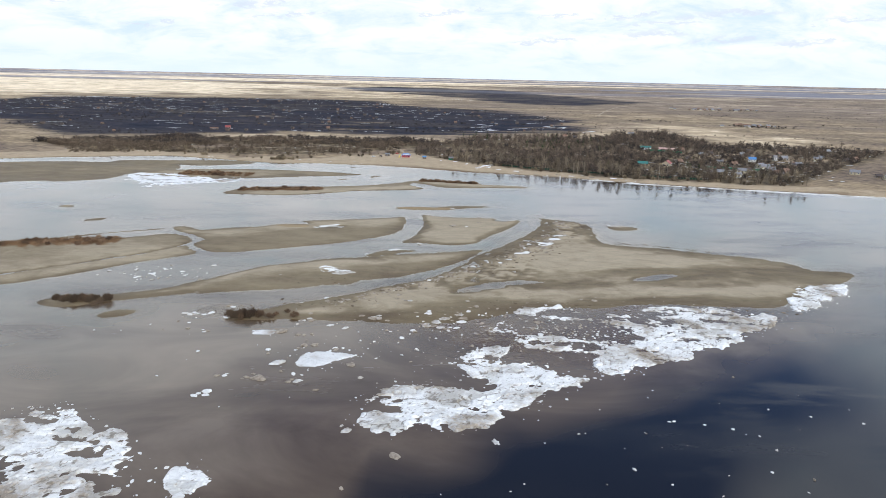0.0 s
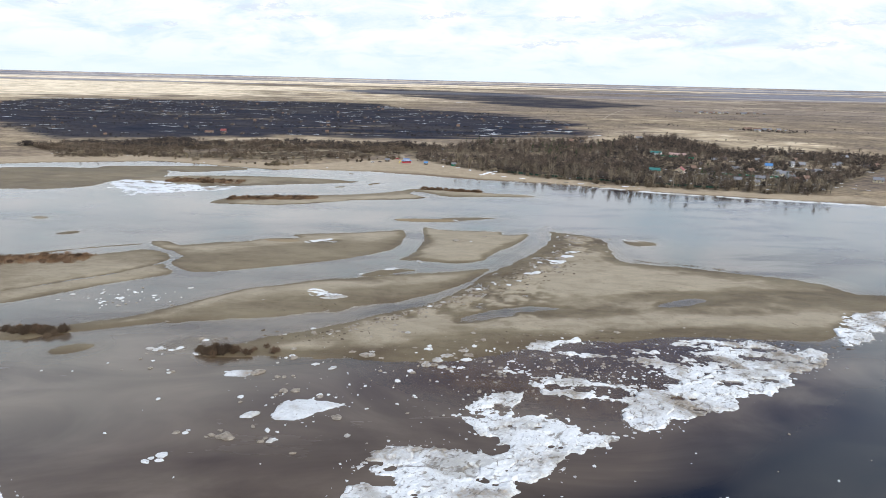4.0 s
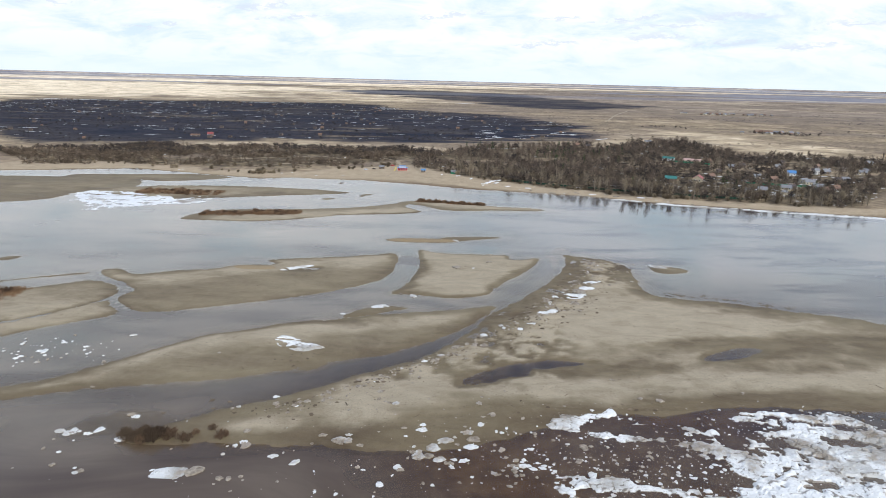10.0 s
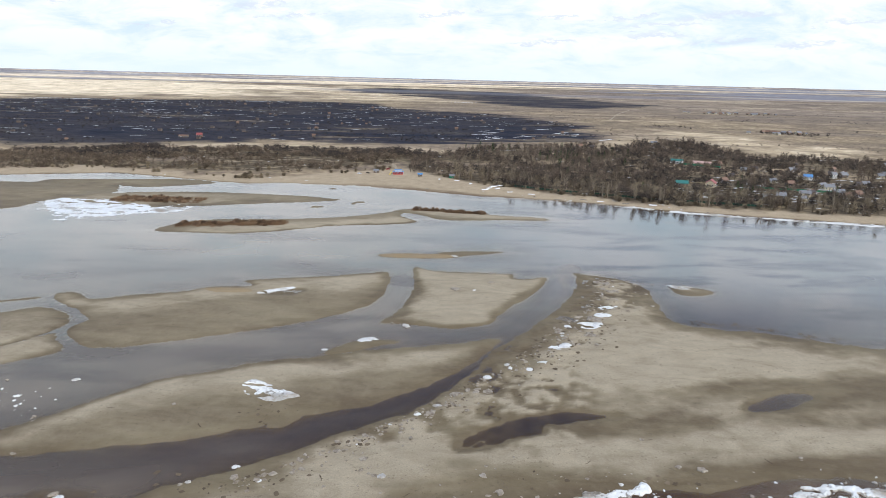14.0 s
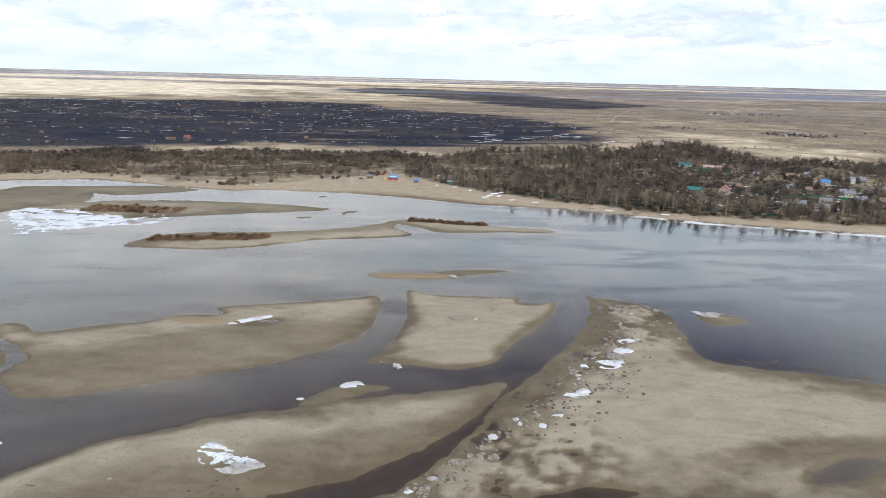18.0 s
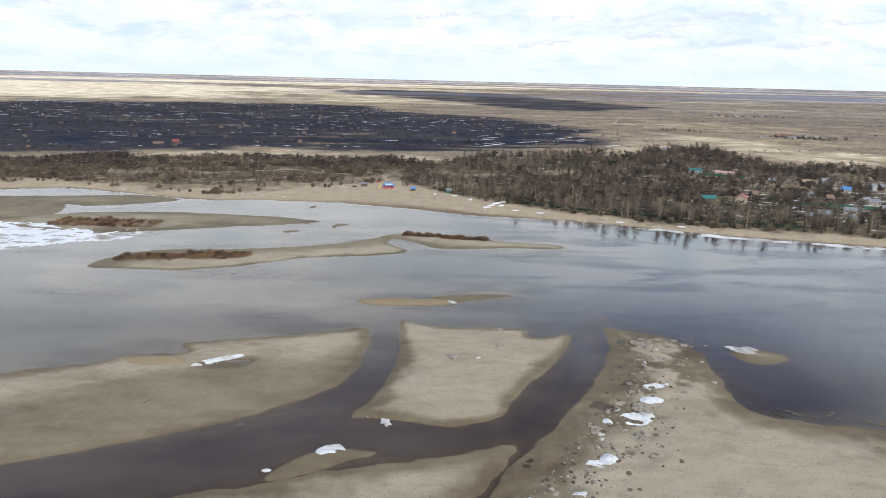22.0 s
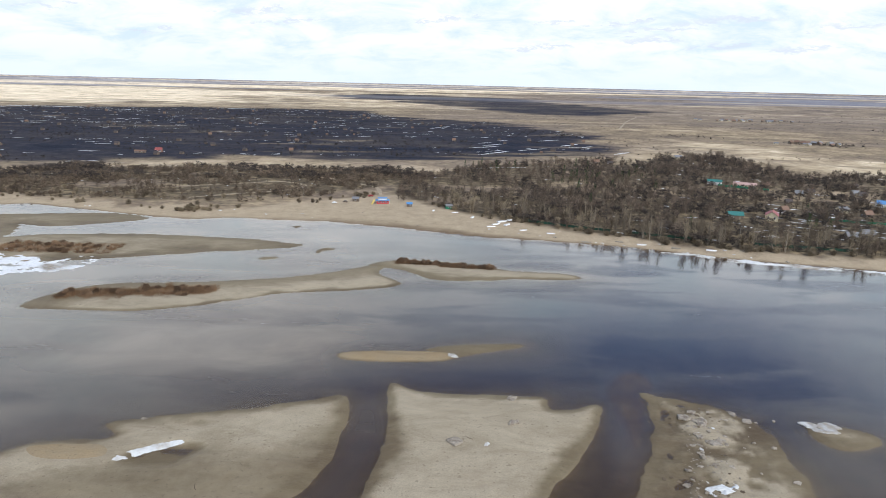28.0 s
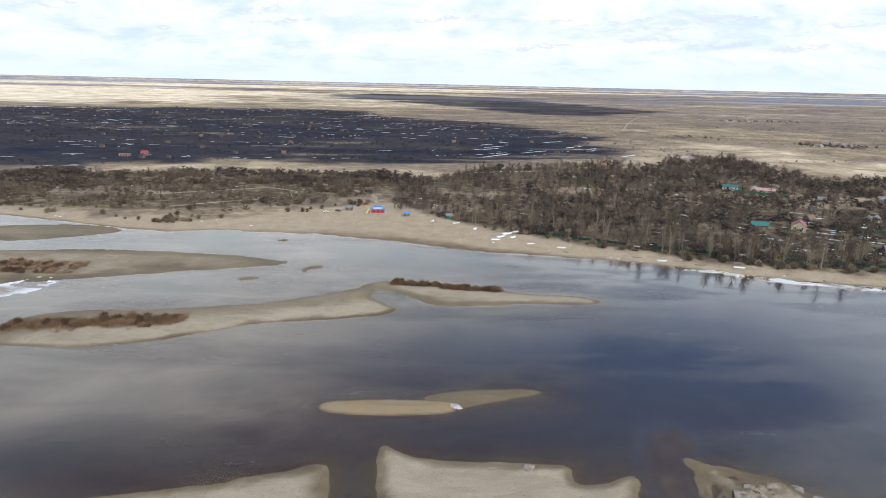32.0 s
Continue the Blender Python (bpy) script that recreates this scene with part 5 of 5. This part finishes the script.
GREEN, YELLOW, RED, WHITE = paint_material("green_fence_paint", (0.03, 0.20, 0.11)), paint_material("yellow_paint", (0.62, 0.46, 0.12)), paint_material("red_paint", (0.50, 0.05, 0.06)), paint_material("white_paint", (0.78, 0.78, 0.78))
DARKGREEN, PANE, RUBBER = paint_material("dark_green_fence", (0.02, 0.07, 0.045)), paint_material("window_glass", (0.03, 0.035, 0.045), 0.12, 0.1), paint_material("black_rubber", (0.02, 0.02, 0.02))
TIMBER, ROADDIRT = paint_material("grey_timber", (0.26, 0.22, 0.17)), paint_material("pale_dirt_track", (0.34, 0.27, 0.18), 0.95, 0.35, 0.0, 0.2)


def bm_mesh(name, bm, mat):
    me = bpy.data.meshes.new(name)
    bmesh.ops.recalc_face_normals(bm, faces=bm.faces)
    bm.to_mesh(me)
    bm.free()
    me.materials.append(mat)
    return me


def slab(bm, x0, x1, y0, y1, z0, z1, bevel=0.0):
    vs = [bm.verts.new((x, y, z)) for z in (z0, z1) for x, y in ((x0, y0), (x1, y0), (x1, y1), (x0, y1))]
    fs = [bm.faces.new([vs[k] for k in f]) for f in ((3, 2, 1, 0), (4, 5, 6, 7), (0, 1, 5, 4), (1, 2, 6, 5), (2, 3, 7, 6), (3, 0, 4, 7))]
    if bevel:
        bmesh.ops.bevel(bm, geom=list({e for f in fs for e in f.edges}), offset=bevel, segments=1, affect="EDGES")


def box_part(name, parent, mat, dims, label="", bevel=0.0):
    bm = bmesh.new()
    slab(bm, *dims, bevel)
    return part(name, bm_mesh(name, bm, mat), parent, label)


def house(name, w, d, h, rise, wall, roof, label, category="house", group="", windows=3, chimney=True, porch=False):
    """A gabled house, ridge along x, its long front towards -y."""
    root = new(name)
    bm = bmesh.new()
    ring = [bm.verts.new(v) for v in ((-w / 2, -d / 2, -0.6), (w / 2, -d / 2, -0.6), (w / 2, d / 2, -0.6), (-w / 2, d / 2, -0.6),
                                      (-w / 2, -d / 2, h), (w / 2, -d / 2, h), (w / 2, d / 2, h), (-w / 2, d / 2, h), (-w / 2, 0, h + rise * 0.97), (w / 2, 0, h + rise * 0.97))]
    for f in ((0, 1, 5, 4), (2, 3, 7, 6), (1, 2, 6, 9, 5), (3, 0, 4, 8, 7), (3, 2, 1, 0)):
        bm.faces.new([ring[k] for k in f])
    part("wall", bm_mesh("wall", bm, wall), root)
    bm = bmesh.new()
    o, t = 0.45, 0.16
    drop_z = rise * (2 * o / d)
    prof = [(-d / 2 - o, h - drop_z), (0, h + rise), (d / 2 + o, h - drop_z), (d / 2 + o, h - drop_z + t), (0, h + rise + t * 1.2), (-d / 2 - o, h - drop_z + t)]
    a, b = [bm.verts.new((-w / 2 - o, y, z)) for y, z in prof], [bm.verts.new((w / 2 + o, y, z)) for y, z in prof]
    for k in range(6):
        bm.faces.new((a[k], a[(k + 1) % 6], b[(k + 1) % 6], b[k]))
    for r in (a, b):
        bm.faces.new((r[0], r[1], r[4], r[5]))
        bm.faces.new((r[1], r[2], r[3], r[4]))
    roof_ob = part("roof", bm_mesh("roof", bm, roof), root)
    if chimney:
        box_part("chimney", roof_ob, WALL_BRICK, (w * 0.2, w * 0.2 + 0.6, -0.3, 0.3, h + rise * 0.6, h + rise + 0.9))
    for k in range(windows):
        x = -w / 2 + w * (k + 0.5) / windows
        if k == windows // 2 and windows > 1:
            box_part("door", root, TIMBER, (x - 0.5, x + 0.5, -d / 2 - 0.06, -d / 2 + 0.02, 0.0, min(2.05, h - 0.2)))
        else:
            win = box_part("window", root, WHITE, (x - 0.65, x + 0.65, -d / 2 - 0.07, -d / 2 + 0.02, h * 0.35, h * 0.82))
            box_part("pane", win, PANE, (x - 0.53, x + 0.53, -d / 2 - 0.09, -d / 2 - 0.06, h * 0.35 + 0.1, h * 0.82 - 0.1))
    for y in (-d / 4, d / 4) if windows > 1 else ():
        win = box_part("window", root, WHITE, (-w / 2 - 0.07, -w / 2 + 0.02, y - 0.6, y + 0.6, h * 0.35, h * 0.82))
        box_part("pane", win, PANE, (-w / 2 - 0.09, -w / 2 - 0.06, y - 0.48, y + 0.48, h * 0.35 + 0.1, h * 0.82 - 0.1))
    if porch:
        box_part("porch", root, TIMBER, (w * 0.1, w * 0.45, -d / 2 - 1.8, -d / 2, -0.4, 0.25))
    return tagged(root, label, category, group)


def put(ob, x, y, turn=0.0, lift=0.0, scale=1.0):
    px, py, pz = stand(x, y)
    ob.matrix_basis = Matrix.Translation((px, py, pz + lift)) @ Matrix.Rotation(radians(turn), 4, "Z") @ Matrix.Diagonal((scale, scale, scale, 1))
    return ob


def again(ob, x, y, turn=0.0, scale=1.0):
    px, py, pz = stand(x, y)
    c = copy_thing(ob, Matrix.Translation((px, py, pz)) @ Matrix.Rotation(radians(turn), 4, "Z"))
    c.scale = (scale, scale, scale)
    return c


put(house("house", 12, 9, 4.2, 3.0, WALL_CREAM, ROOF_RED, "cream house with a red gabled roof", windows=4), 258, 741, 62)
put(house("shed", 11, 8, 3.0, 2.2, WALL_WOOD, ROOF_TEAL, "long shed with a teal metal roof", "shed", windows=2, chimney=False), 231, 745, -8)
put(house("house", 10, 8, 4.0, 3.0, WALL_WHITE, ROOF_BLUE, "white house with a bright blue metal roof", windows=3), 389, 808, -20, 0, 0.85)
put(house("house", 7, 6, 6.0, 3.4, WALL_WHITE, ROOF_GREY, "tall white cottage with a steep grey roof", windows=2), 425, 822, 10, 0, 0.75)
put(house("farm_building", 22, 9, 3.2, 1.8, WALL_CREAM, ROOF_PINK, "long low farm building with faded pink roof", "farm building", windows=6, chimney=False), 312, 905, -27)
put(house("farm_building", 14, 8, 3.2, 1.8, WALL_WHITE, ROOF_TEAL, "low white farm building with teal roof", "farm building", windows=4, chimney=False), 288, 922, -27)
put(house("brick_house", 8, 7, 3.6, 2.4, WALL_BRICK, ROOF_RED, "large brick house with a red roof among plots", windows=5), -372, 1090, 5)
put(house("long_house", 13, 6, 2.4, 1.4, WALL_WOOD, ROOF_RUST, "long low timber building with rusty roof beside the brick house", windows=6, chimney=False), -392, 1080, 5)

cottages = [house("cottage", 8, 6, 2.9, 2.4, WALL_WOOD, ROOF_GREY, "weathered timber cottage with grey slate roof", group="village cottages", windows=3, porch=True),
            house("cottage", 7, 6, 2.8, 2.6, WALL_WOOD, ROOF_RUST, "small timber cottage with rusty roof", group="village cottages", windows=2),
            house("cottage", 9, 6, 2.8, 2.2, WALL_CREAM, ROOF_GREY, "cream cottage with pale grey roof", group="village cottages", windows=3),
            house("cottage", 6, 5, 2.6, 2.0, WALL_WOOD, ROOF_DARK, "little timber cottage with a sooty roof", group="village cottages", windows=2)]
huts = [house("garden_house", 6.5, 5, 2.6, 2.0, WALL_WOOD, ROOF_DARK, "small dark garden house on a summer plot", "garden house", "summer plots", 0, False),
        house("garden_house", 6, 5, 2.7, 2.2, WALL_WOOD, ROOF_RUST, "small rusty-roofed garden house on a summer plot", "garden house", "summer plots", 0, False),
        house("garden_house", 6, 5, 2.7, 2.2, WALL_WOOD, ROOF_DARK, "small dark-roofed garden house on a summer plot", "garden house", "summer plots", 0, False)]


def settle():
    rnd = random.Random(31)
    spots_v = [(x, y, t) for x, y, t in CLEARINGS[5:]] + [(rnd.uniform(280, 560), rnd.uniform(650, 930), rnd.uniform(-30, 30)) for _ in range(26)]
    spots_v = [p for p in spots_v if p[1] > float(beach_y(np.array([float(p[0])]))[0]) + 12]
    for k, (x, y, t) in enumerate(spots_v):
        if k < len(cottages):
            put(cottages[k], x, y, t)
        else:
            again(rnd.choice(cottages), x, y, t, rnd.uniform(0.85, 1.15))
    far = [(rnd.gauss(690, 34), rnd.gauss(1430, 18), 0) for _ in range(16)] + [(rnd.uniform(760, 1060), rnd.gauss(2210, 25), 0) for _ in range(26)]
    for x, y, t in far:
        again(cottages[rnd.randrange(3)], x, y, rnd.uniform(-40, 40), rnd.uniform(0.8, 1.3))
    plots = spots(DARK_P, 120, rnd, 12)
    for k, (x, y) in enumerate(plots):
        if k < len(huts):
            put(huts[k], x, y, rnd.uniform(-20, 20))
        else:
            again(rnd.choice(huts), x, y, rnd.uniform(-20, 20), rnd.uniform(0.55, 1.0))


settle()


def fence(name, x0, y0, x1, y1, panels, height, mat, label):
    root = new(name)
    px, py, pz = stand(x0, y0)
    root.matrix_basis = Matrix.Translation((px, py, pz))
    dx, dy = (x1 - x0) / panels, (y1 - y0) / panels
    length, turn = math.hypot(dx, dy), math.atan2(dy, dx)
    bm = bmesh.new()
    slab(bm, 0.06, length - 0.06, -0.03, 0.03, 0.1, height)
    panel = bm_mesh("panel", bm, mat)
    bm = bmesh.new()
    slab(bm, -0.06, 0.06, -0.06, 0.06, -0.5, height + 0.08)
    post = bm_mesh("post", bm, TIMBER)
    for k in range(panels + 1):
        x, y = dx * k, dy * k
        z = stand(x0 + x, y0 + y)[2] - pz
        for nm, me in (("panel", panel), ("post", post)) if k < panels else (("post", post),):
            ob = part(nm, me, root)
            ob.matrix_basis = Matrix.Translation((x, y, z)) @ Matrix.Rotation(turn, 4, "Z")
    return tagged(root, label, "fence")


fence("fence", 286, 908, 327, 884, 16, 2.2, GREEN, "green sheet-metal fence round the farm yard")
fence("fence", 62, 714, 118, 686, 22, 1.8, DARKGREEN, "dark green fence at the edge of the wood")
fence("fence", 132, 682, 180, 664, 18, 1.8, DARKGREEN, "dark green fence at the edge of the wood")
fence("fence", 205, 658, 262, 645, 20, 1.8, DARKGREEN, "dark green fence behind the beach")
fence("fence", 236, 700, 300, 680, 18, 1.8, TIMBER, "grey timber fence round a village yard")
fence("fence", 300, 742, 372, 722, 20, 1.8, GREEN, "green fence round a village yard")


def beach_cafe(x, y):
    root = new("beach_cafe")
    box_part("wall", root, RED, (-5, 5, -3, 3, -0.5, 2.6), "red lower wall")
    box_part("upper_wall", root, WHITE, (-3.4, 3.4, -1.6, 2.6, 2.9, 4.4))
    for nm, dims in (("roof", (-5.8, 5.8, -3.8, 3.6, 2.6, 2.85)), ("upper_roof", (-4.0, 4.0, -2.3, 3.2, 4.4, 4.65))):
        box_part(nm, root, ROOF_BLUE, dims, "blue sheet roof")
    for k in range(3):
        win = box_part("window", root, WHITE, (-3.9 + 3 * k, -2.1 + 3 * k, -3.08, -2.98, 0.9, 2.1))
        box_part("pane", win, PANE, (-3.8 + 3 * k, -2.2 + 3 * k, -3.12, -3.07, 1.0, 2.0))
    for px in (-5.5, 5.5):
        box_part("post", root, WHITE, (px - 0.08, px + 0.08, -3.6, -3.44, -0.5, 2.6))
    bm = bmesh.new()
    vs = [bm.verts.new(v) for v in ((-9.6, -5.6, 0.0), (-8.2, -5.6, 0.0), (-6.0, -0.6, 3.0), (-7.4, -0.6, 3.0))]
    ws = [bm.verts.new(v.co + Vector((0, 0, 0.18))) for v in vs]
    bm.faces.new(vs[::-1])
    bm.faces.new(ws)
    for k in range(4):
        bm.faces.new((vs[k], vs[(k + 1) % 4], ws[(k + 1) % 4], ws[k]))
    part("slide", bm_mesh("slide", bm, YELLOW), root, "yellow wooden slide")
    tagged(root, "beach cafe with blue roofs and red walls", "cafe")
    put(root, x, y, 6)


def car(x, y, turn, paint, label):
    root = new("car")
    box_part("body", root, paint, (-2.2, 2.2, -0.88, 0.88, 0.32, 0.95), "", 0.12)
    box_part("cabin", root, PANE, (-1.2, 1.1, -0.78, 0.78, 0.95, 1.42), "", 0.1)
    box_part("roof", root, paint, (-0.95, 0.85, -0.74, 0.74, 1.40, 1.50))
    for wx in (-1.4, 1.35):
        for wy in (-0.82, 0.82):
            bm = bmesh.new()
            bmesh.ops.create_cone(bm, cap_ends=True, segments=12, radius1=0.34, radius2=0.34, depth=0.22)
            wheel = part("wheel", bm_mesh("wheel", bm, RUBBER), root)
            wheel.matrix_basis = Matrix.Translation((wx, wy, 0.34)) @ Matrix.Rotation(radians(90), 4, "X")
    tagged(root, label, "car")
    put(root, x, y, turn)


def boat_proto(paint, label):
    """An upturned flat-bottomed boat."""
    root = new("boat")
    bm = bmesh.new()
    rings = []
    for k in range(7):
        t = k / 6
        half = 0.85 * (1 - max(0, (t - 0.55) / 0.45) ** 2.2) * (0.85 + 0.15 * min(1, t * 4)) + 0.03
        x = -2.6 + 5.2 * t
        rings.append([bm.verts.new((x, s * half * k2, z)) for s, k2, z in ((-1, 1.0, 0.0), (-1, 0.8, 0.5), (1, 0.8, 0.5), (1, 1.0, 0.0))])
    for a, b in zip(rings, rings[1:]):
        for k in range(3):
            bm.faces.new((a[k], a[k + 1], b[k + 1], b[k]))
    bm.faces.new(rings[0])
    bm.faces.new(rings[-1][::-1])
    part("hull", bm_mesh("hull", bm, paint), root)
    box_part("keel", root, TIMBER, (-2.4, 2.0, -0.05, 0.05, 0.48, 0.58))
    return tagged(root, label, "boat", "boats on the beach")


def furnish_beach():
    rnd = random.Random(41)
    beach_cafe(-49, 776)
    car(-88, 770, 10, WHITE, "white car parked above the beach")
    car(-80, 776, -20, WALL_WOOD, "dark car parked above the beach")
    car(-62, 803, 35, RED, "red car parked behind the cafe")
    kiosk = house("kiosk", 4, 3, 2.4, 1.0, WALL_WOOD, ROOF_BLUE, "small kiosk with a blue roof on the beach", "kiosk", windows=1, chimney=False)
    put(kiosk, -26, 764, 10)
    put(house("kiosk", 5, 4, 2.5, 1.2, WALL_WOOD, ROOF_GREY, "dark wooden kiosk beside the trees", "kiosk", windows=1, chimney=False), -72, 782, -5)
    put(house("kiosk", 5, 4, 2.5, 1.2, GREEN, ROOF_GREY, "green kiosk under the trees", "kiosk", windows=1, chimney=False), 6, 757, 15)
    white, grey = boat_proto(WHITE, "white upturned boat drawn up on the sand"), boat_proto(TIMBER, "grey wooden boat lying on the shore")
    put(white, 40, 704, 35, 0, 1.3)
    for x, y, t, s, me in ((45, 712, 30, 1.6, white), (48, 703, 50, 1.3, white), (36, 697, 10, 1.2, white), (52, 717, 25, 1.2, white), (24, 726, 70, 1.2, white), (11, 742, 20, 1.0, white), (-6, 748, 80, 1.0, white), (58, 689, 20, 1.0, white), (76, 680, -10, 1.1, white), (131, 655, -10, 1.1, white), (171, 642, -15, 1.2, white), (118, 661, -20, 1.0, grey), (150, 646, -20, 1.1, grey)):
        again(me, x, y, t, s)
    put(grey, 96, 660, -15, 0, 1.2)
    for k in range(34):
        x = rnd.uniform(-300, 210)
        y0, y1 = float(shore_y(np.array([x]))[0]), float(beach_y(np.array([x]))[0])
        y = y0 + (y1 - y0) * rnd.uniform(0.15, 1.05)
        white_one = rnd.random() < 0.7
        drop("ice_block", rnd.choice(FLOES if white_one else LUMPS), x, y, rnd.uniform(0.6, 1.8), "white ice lump stranded on the far beach" if white_one else "dirty ice lump stranded on the far beach", "ice block", "ice lumps on the far beach", rnd.uniform(0, 6.28), 0.6)
    pole = new("utility_pole")
    bm = bmesh.new()
    bmesh.ops.create_cone(bm, cap_ends=True, segments=8, radius1=0.16, radius2=0.11, depth=9.5, matrix=Matrix.Translation((0, 0, 4.2)))
    part("pole", bm_mesh("pole", bm, TIMBER), pole)
    box_part("crossarm", pole, TIMBER, (-0.9, 0.9, -0.06, 0.06, 8.2, 8.34))
    for px in (-0.7, 0.0, 0.7):
        box_part("insulator", pole, WHITE, (px - 0.06, px + 0.06, -0.06, 0.06, 8.34, 8.52))
    tagged(pole, "grey wooden utility pole with a crossarm", "utility pole", "utility poles")
    put(pole, -118, 790, 20)
    for x, y in ((-160, 800), (-205, 806), (-75, 800), (200, 668), (232, 662), (270, 690), (300, 720), (330, 748), (370, 770), (255, 655), (350, 830), (395, 850), (440, 870), (490, 890)):
        again(pole, x, y, rnd.uniform(0, 60))


furnish_beach()


# ---- snow, tracks, shore ice ----
def ribbon(name, pts, width, mat, label, lift=0.07):
    pts = np.array(pts, float)
    seg = np.hypot(*np.diff(pts, axis=0).T)
    t = np.concatenate([[0], np.cumsum(seg)])
    s = np.arange(0, t[-1], 3.0)
    x, y = np.interp(s, t, pts[:, 0]), np.interp(s, t, pts[:, 1])
    for _ in range(6):
        x[1:-1], y[1:-1] = (x[:-2] + x[2:]) / 2, (y[:-2] + y[2:]) / 2
    tx, ty = np.gradient(x), np.gradient(y)
    n = np.hypot(tx, ty)
    nx, ny = -ty / n, tx / n
    off = np.linspace(-0.5, 0.5, 5)[None, :] * (width * (1 + 0.3 * fbm(x, y, 12, 3, 71)))[:, None]
    X, Y = x[:, None] + nx[:, None] * off, y[:, None] + ny[:, None] * off
    a, b, c = far_place(X, Y, surface(X, Y) + lift)
    return tagged(new(name, grid_mesh(name, a, b, c, np.ones(X.shape, bool), mat)), label, "road", kind="structure")


ribbon("dirt_track", outline(ROAD), 3.5, ROADDIRT, "pale rutted dirt track through the scrub")
ribbon("dirt_track", outline("-52,800 -60,850 -120,905 -260,960 -420,990"), 3.5, ROADDIRT, "pale dirt track leading inland")
ribbon("dirt_track", outline("406,1741 501,2033 611,2308 713,2456 895,2577 1039,2528"), 5.0, ROADDIRT, "pale straight road across the plain")
ribbon("dirt_track", outline("420,1200 330,1120 250,1090"), 2.5, ROADDIRT, "pale road at the edge of the wood")


def snow_patches(name, centres, label):
    allv, allf, base = [], [], 0
    for x, y, length, width, turn, seed in centres:
        rnd = random.Random(seed)
        n = 14
        c, s = math.cos(turn), math.sin(turn)
        V = [(0.0, 0.0)]
        for k in range(n):
            a = k / n * math.tau
            r = rnd.uniform(0.55, 1.0)
            px, py = math.cos(a) * r * length / 2, math.sin(a) * r * width / 2
            V.append((px * c - py * s, px * s + py * c))
        V = np.array(V) + (x, y)
        X, Y, Z = far_place(V[:, 0], V[:, 1], surface(V[:, 0], V[:, 1]))
        Z = Z + 0.10
        Z[0] += 0.30
        allv.append(np.stack([X, Y, Z], 1))
        allf += [(base, base + 1 + k, base + 1 + (k + 1) % n) for k in range(n)]
        base += n + 1
    return tagged(new(name, mesh_of(name, np.concatenate(allv), allf, SNOW)), label, "snow", kind="stuff")


def lay_snow():
    rnd = random.Random(51)
    far = [(x, y, 4 + 34 * rnd.random() ** 2.6, rnd.uniform(0.8, 3.2), 0.35 * rnd.random() + 0.05, k) for k, (x, y) in enumerate(spots(DARK_P, 620, rnd, 8, lambda x, y: fbm(x * 0.3, y, 60, 3, 68) > -0.15))]
    far += [(rnd.uniform(60, 270), rnd.uniform(1170, 1420), rnd.uniform(30, 90), rnd.uniform(4, 7), 0.75 + rnd.uniform(-0.15, 0.15), 400 + k) for k in range(12)]
    far += [(-1180, 2150, 420, 24, 0.0, 501), (-640, 2260, 160, 16, 0.0, 502), (-900, 2080, 150, 14, 0.0, 503), (70, 2600, 130, 18, 0, 504), (-200, 2080, 120, 10, 0.1, 505), (60, 1010, 70, 4, 0.35, 506), (90, 1018, 40, 3, 0.4, 507)]
    snow_patches("snow_strips", far, "white melting snow strips between dark plots")
    near = [(x, y, rnd.uniform(3, 16), rnd.uniform(1.5, 4), rnd.uniform(-0.9, 0.1), 600 + k) for k, (x, y) in enumerate(spots(WOODS_P, 120, rnd, 4, lambda x, y: (x > 190) | (rnd.random() < 0.3)))]
    near += [(x, y, rnd.uniform(1, 4), rnd.uniform(0.8, 2), rnd.uniform(-0.9, 0.9), 800 + k) for k, (x, y) in enumerate(spots(BELT_P, 60, rnd, 3))]
    near += [(rnd.gauss(320, 40), rnd.gauss(735, 35), rnd.uniform(8, 22), rnd.uniform(2, 4.5), -0.45, 900 + k) for k in range(30)]
    near += [(rnd.uniform(215, 420), rnd.uniform(650, 800), rnd.uniform(3, 10), rnd.uniform(1.5, 3.5), rnd.uniform(-0.8, 0.1), 1000 + k) for k in range(70)]
    snow_patches("snow_remnants", near, "dirty snow remnants under bare trees")


lay_snow()


SHORE_ICE = "133,640 150,640 168,632 188,624 235,611 300,597 400,576 400,570 300,590 235,605 188,616 166,626 150,634"
ice_field(SHORE_ICE, "narrow white shelf of ice along the shore", 0.5, 3.0, 59, ICE, 2.2, 0.85, 1.0)


def strew_driftwood():
    rnd = random.Random(61)
    V, F = [], []
    tube([(-1.6, 0, 0.1), (-0.5, 0.15, 0.16), (0.6, 0.05, 0.14), (1.7, -0.2, 0.3)], [0.16, 0.15, 0.12, 0.05], 6, V, F)
    spike((0.4, 0.05, 0.15), (1.0, 0.8, 0.55), 0.06, V, F)
    spike((-0.6, 0.1, 0.15), (-0.3, -0.7, 0.45), 0.05, V, F)
    me = mesh_of("driftwood", np.array(V), np.array(F), STEM, None, False)
    for x, y, s in ((131, 273, 1.4), (60, 290, 0.8), (-30, 268, 0.9), (90, 281, 0.8), (150, 290, 0.9), (18, 300, 0.7), (-100, 300, 0.8), (-70, 292, 0.7), (10, 420, 0.8), (-60, 395, 0.7), (-90, 380, 0.8), (40, 278, 0.7), (110, 300, 0.7), (170, 315, 0.8), (-8, 262, 0.8), (-150, 542, 1.2), (-158, 538, 1.0), (-20, 590, 1.0), (-168, 541, 1.2)):
        drop("driftwood", me, x, y, s, "dark branch of driftwood on the sand", "driftwood", "driftwood", rnd.uniform(0, 6.28), 1.0, 0.05)


strew_driftwood()
